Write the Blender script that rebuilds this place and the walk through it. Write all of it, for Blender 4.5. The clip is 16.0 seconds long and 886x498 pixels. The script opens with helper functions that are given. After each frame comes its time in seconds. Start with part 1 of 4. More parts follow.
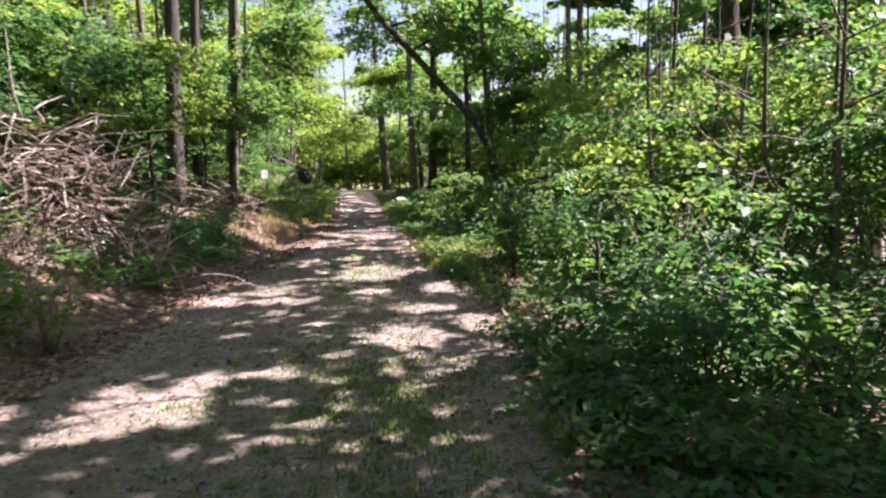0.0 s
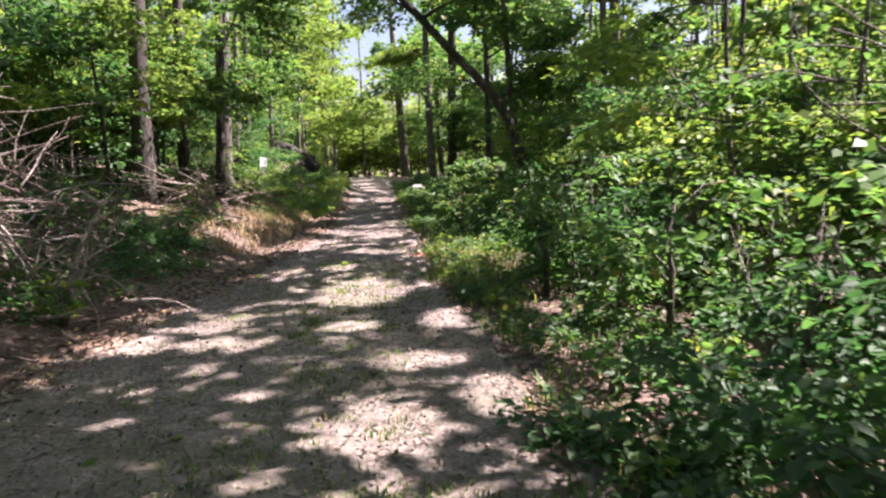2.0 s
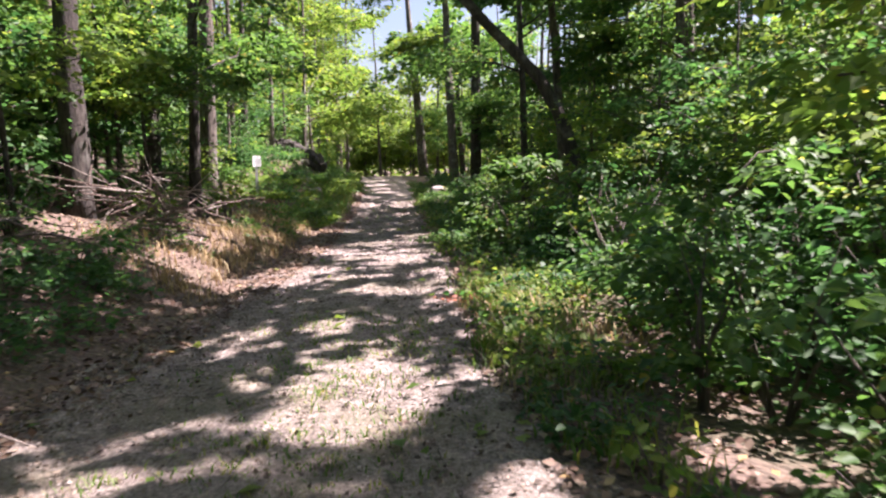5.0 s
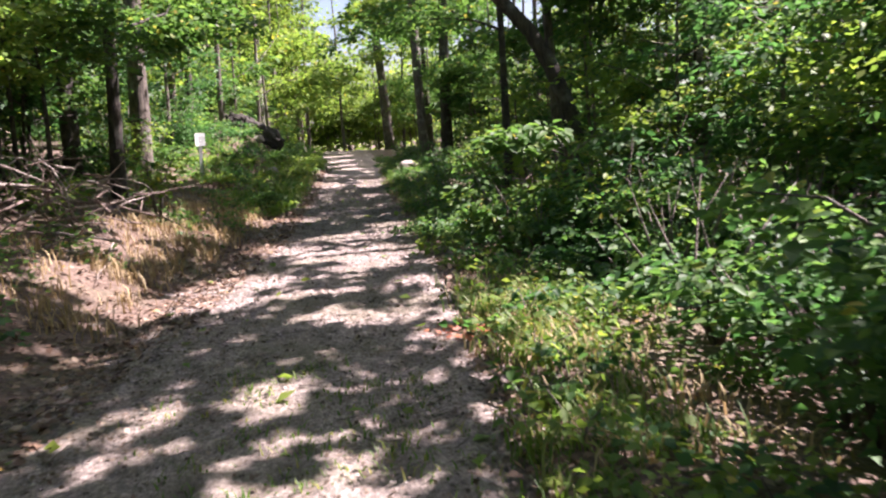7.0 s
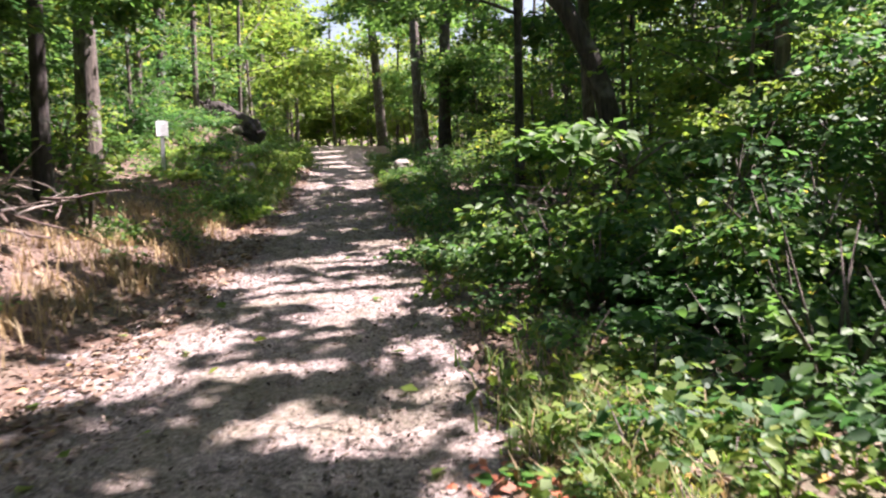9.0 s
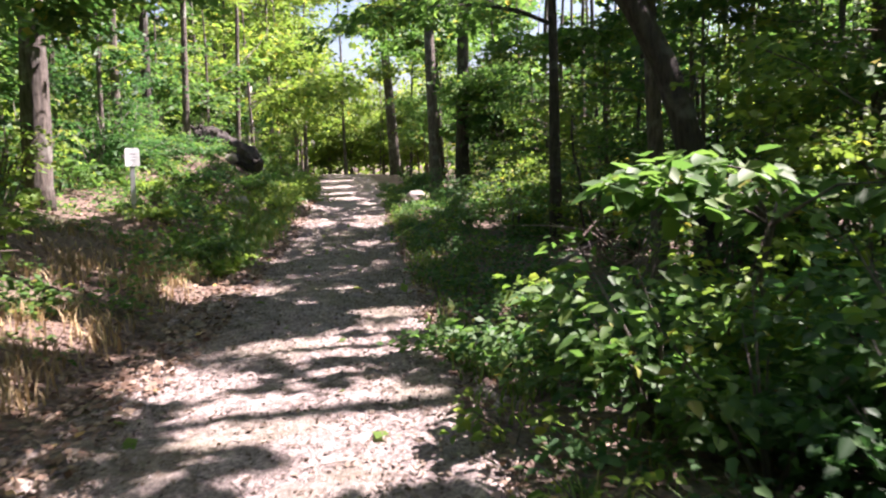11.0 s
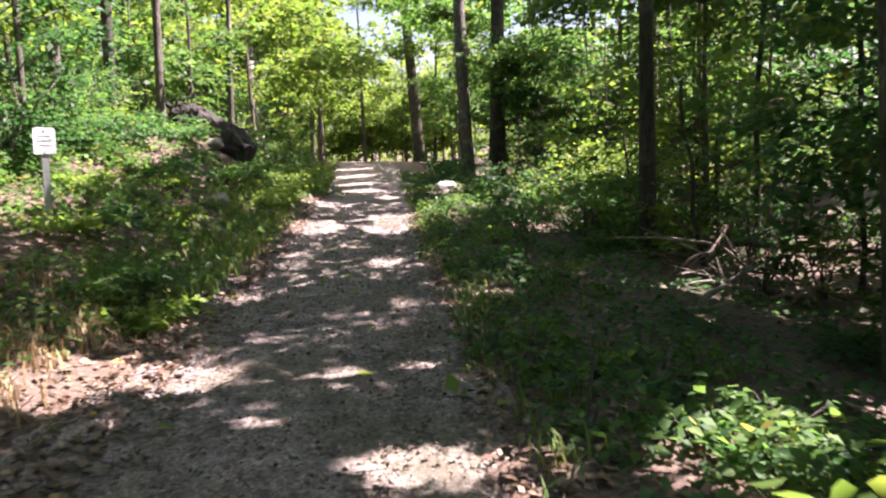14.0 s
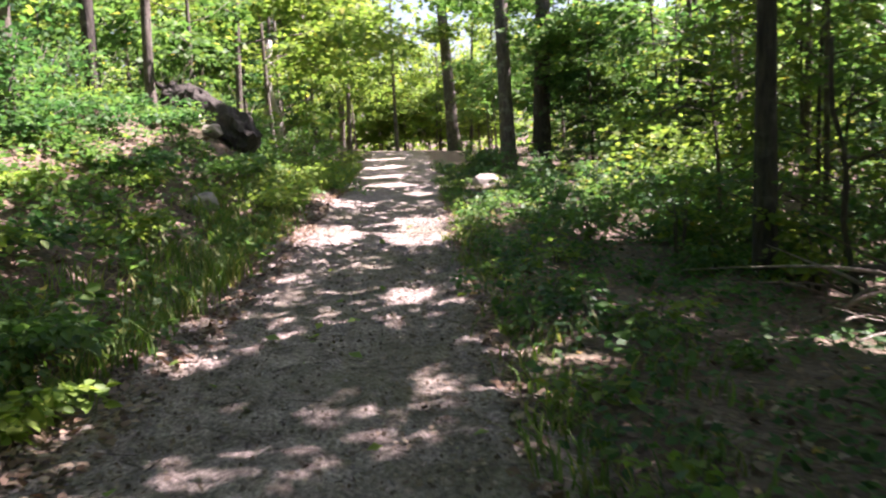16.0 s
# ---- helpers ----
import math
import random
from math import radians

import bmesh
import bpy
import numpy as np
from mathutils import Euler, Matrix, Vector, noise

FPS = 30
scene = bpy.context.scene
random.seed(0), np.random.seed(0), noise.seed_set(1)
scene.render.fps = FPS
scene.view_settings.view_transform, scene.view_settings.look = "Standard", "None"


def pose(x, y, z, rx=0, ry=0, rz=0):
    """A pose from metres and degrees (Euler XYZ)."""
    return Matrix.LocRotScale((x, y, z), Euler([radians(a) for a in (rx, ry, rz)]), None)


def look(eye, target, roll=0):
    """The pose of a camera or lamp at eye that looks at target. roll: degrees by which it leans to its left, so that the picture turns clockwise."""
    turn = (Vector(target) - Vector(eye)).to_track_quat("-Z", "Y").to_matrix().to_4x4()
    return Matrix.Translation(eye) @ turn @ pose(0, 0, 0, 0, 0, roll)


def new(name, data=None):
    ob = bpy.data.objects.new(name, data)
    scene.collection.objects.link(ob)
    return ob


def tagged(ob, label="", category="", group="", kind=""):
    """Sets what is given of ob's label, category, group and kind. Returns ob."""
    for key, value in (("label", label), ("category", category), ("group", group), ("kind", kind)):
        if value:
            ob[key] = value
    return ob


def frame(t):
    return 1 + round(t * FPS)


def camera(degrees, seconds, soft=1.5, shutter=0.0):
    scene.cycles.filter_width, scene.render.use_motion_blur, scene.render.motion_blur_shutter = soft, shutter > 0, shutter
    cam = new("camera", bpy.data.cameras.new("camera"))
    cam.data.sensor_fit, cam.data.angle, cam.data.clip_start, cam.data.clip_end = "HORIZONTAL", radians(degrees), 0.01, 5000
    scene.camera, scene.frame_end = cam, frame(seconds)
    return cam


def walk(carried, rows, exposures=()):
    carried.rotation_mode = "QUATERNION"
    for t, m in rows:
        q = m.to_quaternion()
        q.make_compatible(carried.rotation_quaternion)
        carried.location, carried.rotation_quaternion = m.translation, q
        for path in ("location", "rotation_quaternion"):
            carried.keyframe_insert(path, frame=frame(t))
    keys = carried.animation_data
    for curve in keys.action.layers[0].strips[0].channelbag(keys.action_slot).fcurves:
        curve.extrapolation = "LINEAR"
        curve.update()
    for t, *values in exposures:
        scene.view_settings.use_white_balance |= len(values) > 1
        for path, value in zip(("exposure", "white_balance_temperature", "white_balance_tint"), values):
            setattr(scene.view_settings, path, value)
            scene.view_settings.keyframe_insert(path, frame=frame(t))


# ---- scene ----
cam = camera(55.8, 16.0, soft=2.2, shutter=0.5)
METRES, EYE, TILT, LEAN, TURN = 22.4, 1.5, 0.0, 0.0, 0.0
ROWS = [
    (0.0, 0.0, 0.0, 0.0, -0.15, -5.47, 1.53),
    (0.5, 0.0033, 0.0331, 0.0006, -0.98, -6.21, 2.13),
    (1.0, 0.0081, 0.0667, 0.0009, -0.48, -5.27, 1.28),
    (1.5, 0.0073, 0.0997, 0.0009, 0.32, -6.32, 2.32),
    (2.0, 0.0076, 0.1317, 0.0001, 1.43, -6.47, 2.32),
    (2.5, 0.0023, 0.1627, -0.0, 3.11, -7.47, 1.79),
    (3.0, -0.0005, 0.195, -0.0003, 3.78, -6.03, 1.6),
    (3.5, -0.0046, 0.2267, -0.0007, 3.94, -6.57, 1.54),
    (4.0, -0.0059, 0.2586, -0.0009, 2.99, -6.47, 1.72),
    (6.5, -0.0192, 0.4098, -0.0013, 2.23, -7.7, 3.82),
    (7.0, -0.0229, 0.4392, -0.0015, 0.14, -8.6, 4.14),
    (7.5, -0.0274, 0.4699, -0.0025, 1.43, -7.87, 3.38),
    (8.0, -0.0306, 0.5013, -0.0024, 1.2, -8.78, 3.11),
    (8.5, -0.0318, 0.5314, -0.0032, 1.51, -8.49, 2.37),
    (9.0, -0.0338, 0.5608, -0.0025, -0.36, -8.78, 2.13),
    (9.5, -0.0351, 0.5919, -0.0025, -0.87, -8.15, 1.98),
    (10.0, -0.0374, 0.6203, -0.0008, 0.16, -6.86, 2.51),
    (12.5, -0.0474, 0.7791, -0.0054, 0.62, -7.41, 1.73),
    (13.0, -0.052, 0.8101, -0.0056, 1.26, -7.72, 2.17),
    (13.5, -0.0546, 0.8414, -0.0059, 1.72, -7.25, 2.46),
    (14.0, -0.0572, 0.8724, -0.0068, 2.03, -7.76, 2.55),
    (14.5, -0.0575, 0.9033, -0.008, 0.01, -8.68, 2.25),
    (15.0, -0.0622, 0.9355, -0.0086, 1.47, -9.03, 2.45),
    (15.5, -0.0642, 0.9646, -0.0086, 2.4, -8.23, 3.54),
    (16.0, -0.0665, 0.9951, -0.0092, 4.37, -8.42, 2.72),
]
walk(cam, [(t, pose(0, 0, EYE, TILT, LEAN, TURN) @ pose(METRES * x, METRES * y, METRES * z, 90 + pitch, roll, yaw)) for t, x, y, z, yaw, pitch, roll in ROWS],
     exposures=[(0.0, 2.38, 6400, 30), (3.5, 2.28, 6400, 30), (8.0, 2.38, 6400, 30), (12.5, 2.55, 6450, 31), (16.0, 2.72, 6450, 32)])

# ---- light ----
SUN = Vector((0.80, 0.24, 1.12)).normalized()      # towards the sun
elev, turn = math.asin(SUN.z), math.atan2(SUN.x, SUN.y)
world = bpy.data.worlds.new("sky")
scene.world = world
world.use_nodes = True
wt = world.node_tree
sky = wt.nodes.new("ShaderNodeTexSky")
sky.sky_type, sky.sun_disc = "NISHITA", False
sky.sun_elevation, sky.sun_rotation = elev, turn
sky.dust_density = 1.8
wt.links.new(sky.outputs[0], wt.nodes["Background"].inputs[0])
wt.nodes["Background"].inputs[1].default_value = 0.043
sun = new("sun", bpy.data.lights.new("sun", "SUN"))
sun.data.energy, sun.data.angle, sun.data.color = 5.0, radians(0.53), (1.0, 0.94, 0.88)
sun.matrix_world = look(SUN * 50, (0, 0, 0))


# ---- materials ----
def material(name, build):
    m = bpy.data.materials.new(name)
    m.use_nodes = True
    nt = m.node_tree
    build(nt, nt.nodes["Principled BSDF"])
    return m


def nd(nt, kind, **inputs):
    n = nt.nodes.new(kind)
    for k, v in inputs.items():
        n.inputs[k.replace("_", " ")].default_value = v
    return n


def ramp(nt, fac, stops):
    r = nt.nodes.new("ShaderNodeValToRGB")
    while len(r.color_ramp.elements) < len(stops):
        r.color_ramp.elements.new(0.5)
    for e, (p, c) in zip(r.color_ramp.elements, stops):
        e.position, e.color = p, (*c, 1)
    nt.links.new(fac, r.inputs[0])
    return r.outputs[0]


def coords(nt, scale=(1, 1, 1)):
    g = nt.nodes.new("ShaderNodeTexCoord")
    mp = nt.nodes.new("ShaderNodeMapping")
    mp.inputs["Scale"].default_value = scale
    nt.links.new(g.outputs["Object"], mp.inputs[0])
    return mp.outputs[0]


def noise_of(nt, vec, scale, detail=5.0, rough=0.6):
    n = nd(nt, "ShaderNodeTexNoise", Scale=scale, Detail=detail, Roughness=rough)
    nt.links.new(vec, n.inputs["Vector"])
    return n.outputs["Fac"]


def mixed(nt, fac, a, b, mode="MIX"):
    m = nt.nodes.new("ShaderNodeMix")
    m.data_type, m.blend_type = "RGBA", mode
    for sock, v in ((m.inputs[0], fac), (m.inputs[6], a), (m.inputs[7], b)):
        if isinstance(v, (float, int)):
            sock.default_value = v
        elif isinstance(v, tuple):
            sock.default_value = (*v, 1)
        else:
            nt.links.new(v, sock)
    return m.outputs[2]


def bump(nt, p, height, strength, dist):
    b = nd(nt, "ShaderNodeBump", Strength=strength, Distance=dist)
    nt.links.new(height, b.inputs["Height"])
    nt.links.new(b.outputs[0], p.inputs["Normal"])


def leaf_material(name, stops, through_light, share=0.42, gloss=0.55):
    """Leaves: each blade has its own tone; part of the light passes through the blade."""
    def build(nt, p):
        g = nt.nodes.new("ShaderNodeNewGeometry")
        tone = ramp(nt, g.outputs["Random Per Island"], stops)
        vec = coords(nt)
        patch = noise_of(nt, vec, 0.7, 2.0)
        tone2 = mixed(nt, 0.5, tone, ramp(nt, patch, [(0.3, (0.35, 0.4, 0.3)), (0.7, (1.3, 1.25, 1.0))]), "MULTIPLY")
        nt.links.new(tone2, p.inputs["Base Color"])
        p.inputs["Roughness"].default_value, p.inputs["Specular IOR Level"].default_value = gloss, 0.3
        tr = nt.nodes.new("ShaderNodeBsdfTranslucent")
        nt.links.new(mixed(nt, 1.0, tone2, through_light, "MULTIPLY"), tr.inputs[0])
        mx = nt.nodes.new("ShaderNodeMixShader")
        mx.inputs[0].default_value = share
        nt.links.new(p.outputs[0], mx.inputs[1])
        nt.links.new(tr.outputs[0], mx.inputs[2])
        nt.links.new(mx.outputs[0], nt.nodes["Material Output"].inputs[0])
    return material(name, build)


GREEN = leaf_material("green leaf", [(0.0, (0.042, 0.098, 0.028)), (0.5, (0.07, 0.145, 0.04)), (0.95, (0.105, 0.18, 0.046)), (1.0, (0.30, 0.25, 0.06))], (2.2, 2.3, 1.6))
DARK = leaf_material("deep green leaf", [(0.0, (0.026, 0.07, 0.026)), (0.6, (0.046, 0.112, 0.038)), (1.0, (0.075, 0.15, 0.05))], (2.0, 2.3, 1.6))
LIME = leaf_material("yellow green leaf", [(0.0, (0.085, 0.16, 0.036)), (0.6, (0.135, 0.205, 0.045)), (0.98, (0.18, 0.23, 0.05)), (1.0, (0.36, 0.30, 0.05))], (2.1, 2.15, 1.4), 0.46)
GRASS = leaf_material("green grass", [(0.0, (0.06, 0.12, 0.025)), (0.7, (0.11, 0.18, 0.04)), (1.0, (0.26, 0.24, 0.09))], (1.8, 1.9, 1.0), 0.35)
STRAW = leaf_material("dry grass", [(0.0, (0.26, 0.19, 0.11)), (0.6, (0.36, 0.27, 0.16)), (1.0, (0.46, 0.37, 0.23))], (1.3, 1.2, 1.0), 0.25, 0.7)
LITTER = leaf_material("fallen leaf", [(0.0, (0.085, 0.05, 0.036)), (0.4, (0.16, 0.10, 0.075)), (0.75, (0.25, 0.175, 0.14)), (0.97, (0.34, 0.26, 0.21)), (1.0, (0.42, 0.27, 0.06))], (1.2, 1.1, 0.9), 0.12, 0.65)

BITS = leaf_material("crumbled brown leaf", [(0.0, (0.05, 0.036, 0.028)), (0.5, (0.11, 0.08, 0.064)), (0.85, (0.20, 0.155, 0.13)), (1.0, (0.36, 0.29, 0.25))], (1.2, 1.1, 0.9), 0.1, 0.7)


def bark_material(name, dark, pale, lichen=0.3):
    def build(nt, p):
        vec = coords(nt, (9, 9, 1.6))
        ridge = noise_of(nt, vec, 2.2, 8.0, 0.7)
        tone = ramp(nt, ridge, [(0.35, dark), (0.68, pale)])
        blot = noise_of(nt, coords(nt), 2.5, 4.0)
        tone = mixed(nt, ramp(nt, blot, [(0.55, (0, 0, 0)), (0.7, (lichen,) * 3)]), tone, (0.34, 0.36, 0.30))
        nt.links.new(tone, p.inputs["Base Color"])
        p.inputs["Roughness"].default_value = 0.9
        bump(nt, p, ridge, 1.0, 0.05)
    return material(name, build)


BARK = bark_material("grey brown bark", (0.032, 0.025, 0.02), (0.19, 0.158, 0.13), 0.6)
BARK_DARK = bark_material("dark bark", (0.016, 0.013, 0.011), (0.085, 0.068, 0.056), 0.3)
BARK_PALE = bark_material("pale bark", (0.22, 0.20, 0.18), (0.52, 0.49, 0.45), 0.5)
DRY_BROWN = bark_material("dry brown twig bark", (0.07, 0.05, 0.04), (0.25, 0.18, 0.15), 0.15)
DEADWOOD = bark_material("weathered dead wood", (0.16, 0.13, 0.11), (0.42, 0.36, 0.31), 0.3)
CHARRED = bark_material("wet rotten bark", (0.012, 0.010, 0.009), (0.06, 0.048, 0.04), 0.05)


def dirt(nt, p):
    vec = coords(nt)
    fine, mid, big = noise_of(nt, vec, 38, 8.0, 0.72), noise_of(nt, vec, 5.5, 6.0, 0.65), noise_of(nt, vec, 0.8, 3.0)
    tone = ramp(nt, fine, [(0.36, (0.085, 0.071, 0.064)), (0.5, (0.27, 0.228, 0.208)), (0.66, (0.57, 0.49, 0.455))])
    tone = mixed(nt, 0.85, tone, ramp(nt, mid, [(0.36, (0.42, 0.38, 0.36)), (0.62, (1.1, 1.06, 1.04))]), "MULTIPLY")
    tone = mixed(nt, ramp(nt, big, [(0.48, (0, 0, 0)), (0.64, (0.5, 0.5, 0.5))]), tone, (0.13, 0.12, 0.065))
    # deeper shade of the near stretch, put into the dirt colour and fading onward
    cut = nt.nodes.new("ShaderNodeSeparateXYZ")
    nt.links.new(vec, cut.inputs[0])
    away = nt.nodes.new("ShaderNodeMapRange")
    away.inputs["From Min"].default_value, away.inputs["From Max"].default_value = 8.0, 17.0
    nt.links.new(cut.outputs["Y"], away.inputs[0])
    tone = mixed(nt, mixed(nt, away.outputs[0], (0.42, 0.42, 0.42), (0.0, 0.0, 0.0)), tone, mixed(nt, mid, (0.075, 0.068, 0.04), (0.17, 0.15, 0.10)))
    nt.links.new(tone, p.inputs["Base Color"])
    p.inputs["Roughness"].default_value = 0.95
    add = nd(nt, "ShaderNodeMath")
    nt.links.new(fine, add.inputs[0])
    nt.links.new(mid, add.inputs[1])
    bump(nt, p, add.outputs[0], 0.8, 0.03)


def forest_floor(nt, p):
    vec = coords(nt)
    cells = nd(nt, "ShaderNodeTexVoronoi", Scale=16.0)
    nt.links.new(vec, cells.inputs["Vector"])
    fine, big = noise_of(nt, vec, 24, 7.0, 0.7), noise_of(nt, vec, 0.5, 3.0)
    tone = mixed(nt, 0.45, ramp(nt, fine, [(0.3, (0.045, 0.032, 0.024)), (0.55, (0.13, 0.09, 0.068)), (0.8, (0.24, 0.175, 0.14))]), ramp(nt, cells.outputs["Distance"], [(0.1, (0.75, 0.7, 0.66)), (0.5, (0.3, 0.28, 0.27))]), "SOFT_LIGHT")
    tone = mixed(nt, ramp(nt, big, [(0.5, (0, 0, 0)), (0.7, (0.45, 0.45, 0.45))]), tone, (0.06, 0.08, 0.03))
    nt.links.new(tone, p.inputs["Base Color"])
    p.inputs["Roughness"].default_value = 0.95
    bump(nt, p, cells.outputs["Distance"], 0.7, 0.03)


DIRT, FLOOR = material("trodden dirt", dirt), material("leaf covered soil", forest_floor)


def plain(name, colour, rough, metal=0.0, scale=12.0, wear=0.25):
    def build(nt, p):
        n = noise_of(nt, coords(nt), scale, 6.0, 0.65)
        nt.links.new(mixed(nt, 1.0, colour, ramp(nt, n, [(0.3, (1 - wear,) * 3), (0.7, (1.05,) * 3)]), "MULTIPLY"), p.inputs["Base Color"])
        p.inputs["Roughness"].default_value, p.inputs["Metallic"].default_value = rough, metal
        bump(nt, p, n, 0.3, 0.004)
    return material(name, build)


WHITE, STEEL, PRINT = plain("white sign paint", (0.80, 0.81, 0.82), 0.5, 0, 9, 0.1), plain("galvanised steel", (0.52, 0.53, 0.55), 0.5, 0.6), plain("grey print", (0.70, 0.71, 0.73), 0.6)
STONE = plain("weathered stone", (0.34, 0.30, 0.27), 0.9, 0, 7, 0.5)


# ---- mesh helpers ----
rng = np.random.default_rng(7)


def mesh_from(name, verts, faces, mat, smooth=False):
    me = bpy.data.meshes.new(name)
    me.from_pydata(verts, [], faces)
    me.materials.append(mat)
    if smooth:
        me.polygons.foreach_set("use_smooth", [True] * len(me.polygons))
    me.update()
    return me


def quads(name, verts, nq, index, mat, smooth=False):
    """A mesh of four-cornered faces from arrays: verts (n, 3) and index (nq, 4)."""
    me = bpy.data.meshes.new(name)
    me.vertices.add(len(verts))
    me.vertices.foreach_set("co", np.ascontiguousarray(verts, dtype=np.float32).ravel())
    me.loops.add(nq * 4)
    me.loops.foreach_set("vertex_index", np.ascontiguousarray(index, dtype=np.int32).ravel())
    me.polygons.add(nq)
    me.polygons.foreach_set("loop_start", np.arange(0, nq * 4, 4, dtype=np.int32))
    me.materials.append(mat)
    me.update(calc_edges=True)
    if smooth:
        me.polygons.foreach_set("use_smooth", np.ones(nq, dtype=bool))
    return me


def part(name, me, parent, label=""):
    ob = new(name, me)
    ob.parent = parent
    return tagged(ob, label) if label else ob


def thing(name, label, category, group="", at=(0, 0, 0), kind=""):
    ob = new(name)
    ob.location = at
    ob.empty_display_size = 0.1
    return tagged(ob, label, category, group, kind)


def unit(v):
    return v / np.maximum(np.linalg.norm(v, axis=1, keepdims=True), 1e-6)


def leaf_mesh(name, P, A, N, L, mat, wide=0.62, fine=False):
    """Blades folded along the midrib: base P, way A, face N, length L."""
    A = unit(A)
    N = unit(N - A * (N * A).sum(1, keepdims=True))
    S = np.cross(A, N)
    L = L[:, None]
    W = L * wide * 0.5
    n = len(P)
    if fine:
        V = np.stack([P, P + A * L * 0.3 + S * W * 0.95 + N * L * 0.10, P + A * L * 0.68 + S * W * 0.72 + N * L * 0.05, P + A * L - N * L * 0.10,
                      P + A * L * 0.68 - S * W * 0.72 + N * L * 0.05, P + A * L * 0.3 - S * W * 0.95 + N * L * 0.10], 1)
        base = (np.arange(n) * 6)[:, None]
        F = np.concatenate([base + [0, 1, 2, 3], base + [0, 3, 4, 5]])
    else:
        V = np.stack([P, P + A * L * 0.45 + S * W, P + A * L, P + A * L * 0.45 - S * W], 1)
        V[:, 1] += N * L * 0.1
        V[:, 3] += N * L * 0.1
        base = (np.arange(n) * 4)[:, None]
        F = base + [0, 1, 2, 3]
    return quads(name, V.reshape(-1, 3), len(F), F, mat)


def spray_points(C, D, length, per, size, droop=0.25, flat=0.45):
    """Leafy sprays: from each centre C along D a twig with leaves to both sides, in a loose flat layer."""
    k = len(C)
    C, D = np.repeat(C, per, 0), np.repeat(unit(D), per, 0)
    n = k * per
    lg = np.repeat(length * rng.uniform(0.6, 1.2, k), per)[:, None]
    s = rng.uniform(0, 1, (n, 1)) ** 0.8
    side = unit(np.cross(D, [0, 0, 1.0]) + 1e-4)
    w = rng.uniform(-1, 1, (n, 1)) * (0.42 * (1 - 0.6 * s))
    P = C + D * s * lg + side * w * lg + rng.normal(0, 0.05, (n, 3)) * lg
    P[:, 2:] -= droop * (s ** 2) * lg * 0.6 + np.abs(w) * lg * droop * 0.5
    A = D * rng.uniform(0.2, 1, (n, 1)) + side * np.sign(w) * rng.uniform(0.3, 1, (n, 1)) + rng.normal(0, 0.25, (n, 3)) - [0, 0, 0.25]
    N = np.array([0, 0, 1.0]) + rng.normal(0, flat, (n, 3))
    return P, A, N, size * rng.uniform(0.6, 1.25, n)


def tube(path, radii, sides=8, rough=0.0):
    """A tapered tube along a path, with an uneven skin, closed at its ends: verts, faces."""
    path = [Vector(p) for p in path]
    verts, faces = [], []
    for i, (p, r) in enumerate(zip(path, radii)):
        d = (path[min(i + 1, len(path) - 1)] - path[max(i - 1, 0)]).normalized()
        u = d.cross(Vector((0.31, 0.95, 0.02))).normalized()
        v = d.cross(u)
        for j in range(sides):
            a = 2 * math.pi * j / sides
            k = r * (1 + rough * noise.noise(p * 2.1 + Vector((math.cos(a), math.sin(a), 0)) * 1.7))
            verts.append(tuple(p + u * k * math.cos(a) + v * k * math.sin(a)))
    for i in range(len(path) - 1):
        for j in range(sides):
            a, b = i * sides + j, i * sides + (j + 1) % sides
            faces.append((a, b, b + sides, a + sides))
    faces.append(tuple(range(sides))[::-1])
    faces.append(tuple(range((len(path) - 1) * sides, len(path) * sides)))
    return verts, faces


def tubes(name, items, mat):
    V, F = [], []
    for path, radii, sides, rough in items:
        v, f = tube(path, radii, sides, rough)
        o = len(V)
        V += v
        F += [tuple(i + o for i in q) for q in f]
    return mesh_from(name, V, F, mat, True)


# ---- plan: the track, its banks, the lie of the land ----
TRACK_Y = [-30, 2, 9, 13, 18, 22, 27, 32, 40, 52, 66, 74, 84, 100]
RIGHT_X = [0.9, 0.75, 0.6, -0.15, -0.5, -1.0, -1.5, -2.05, -2.85, -4.1, -6.0, -8.3, -13.0, -22.0]
LEFT_X = [-3.0, -3.3, -3.25, -3.15, -3.15, -3.35, -3.9, -4.35, -5.25, -6.8, -8.9, -11.2, -16.0, -25.0]


def edge_r(y):
    return np.interp(y, TRACK_Y, RIGHT_X)


def edge_l(y):
    return np.interp(y, TRACK_Y, LEFT_X)


def lie(x, y):
    """Height of the ground: nearly level track, a bank on one side, a fall on the other."""
    x, y = np.asarray(x, float), np.asarray(y, float)
    base = -0.10 * np.clip(y / 26, 0, 1) + 0.10 * np.clip((y - 34) / 30, 0, 1) - 0.9 * np.clip((y - 66) / 40, 0, 1.5)
    dl = np.clip(edge_l(y) - 0.2 - x, 0, 60)
    dr = np.clip(x - edge_r(y) - 0.8, 0, 60)
    near = np.clip((y - 30) / 10, 0, 1)
    bank = 0.36 * np.clip(dl, 0, 2.6) + 0.12 * np.clip(dl - 2.6, 0, 40)
    fall = -0.16 * np.clip(dr, 0, 6) - 0.03 * np.clip(dr - 6, 0, 40) * (1 - near)
    bumps = 0.05 * np.sin(1.7 * x + 0.6 * y) * np.sin(1.1 * y - 0.4 * x) + 0.03 * np.sin(3.9 * x - 2.1 * y)
    knoll = 1.0 * np.exp(-((x + 6.8) / 2.0) ** 2 - ((y - 34.9) / 4.0) ** 2)
    return base + bank + knoll + fall * (1 - 0.6 * near) + bumps * np.clip((dl + dr) * 1.2, 0.12, 1)


def H(x, y):
    return float(lie(x, y))


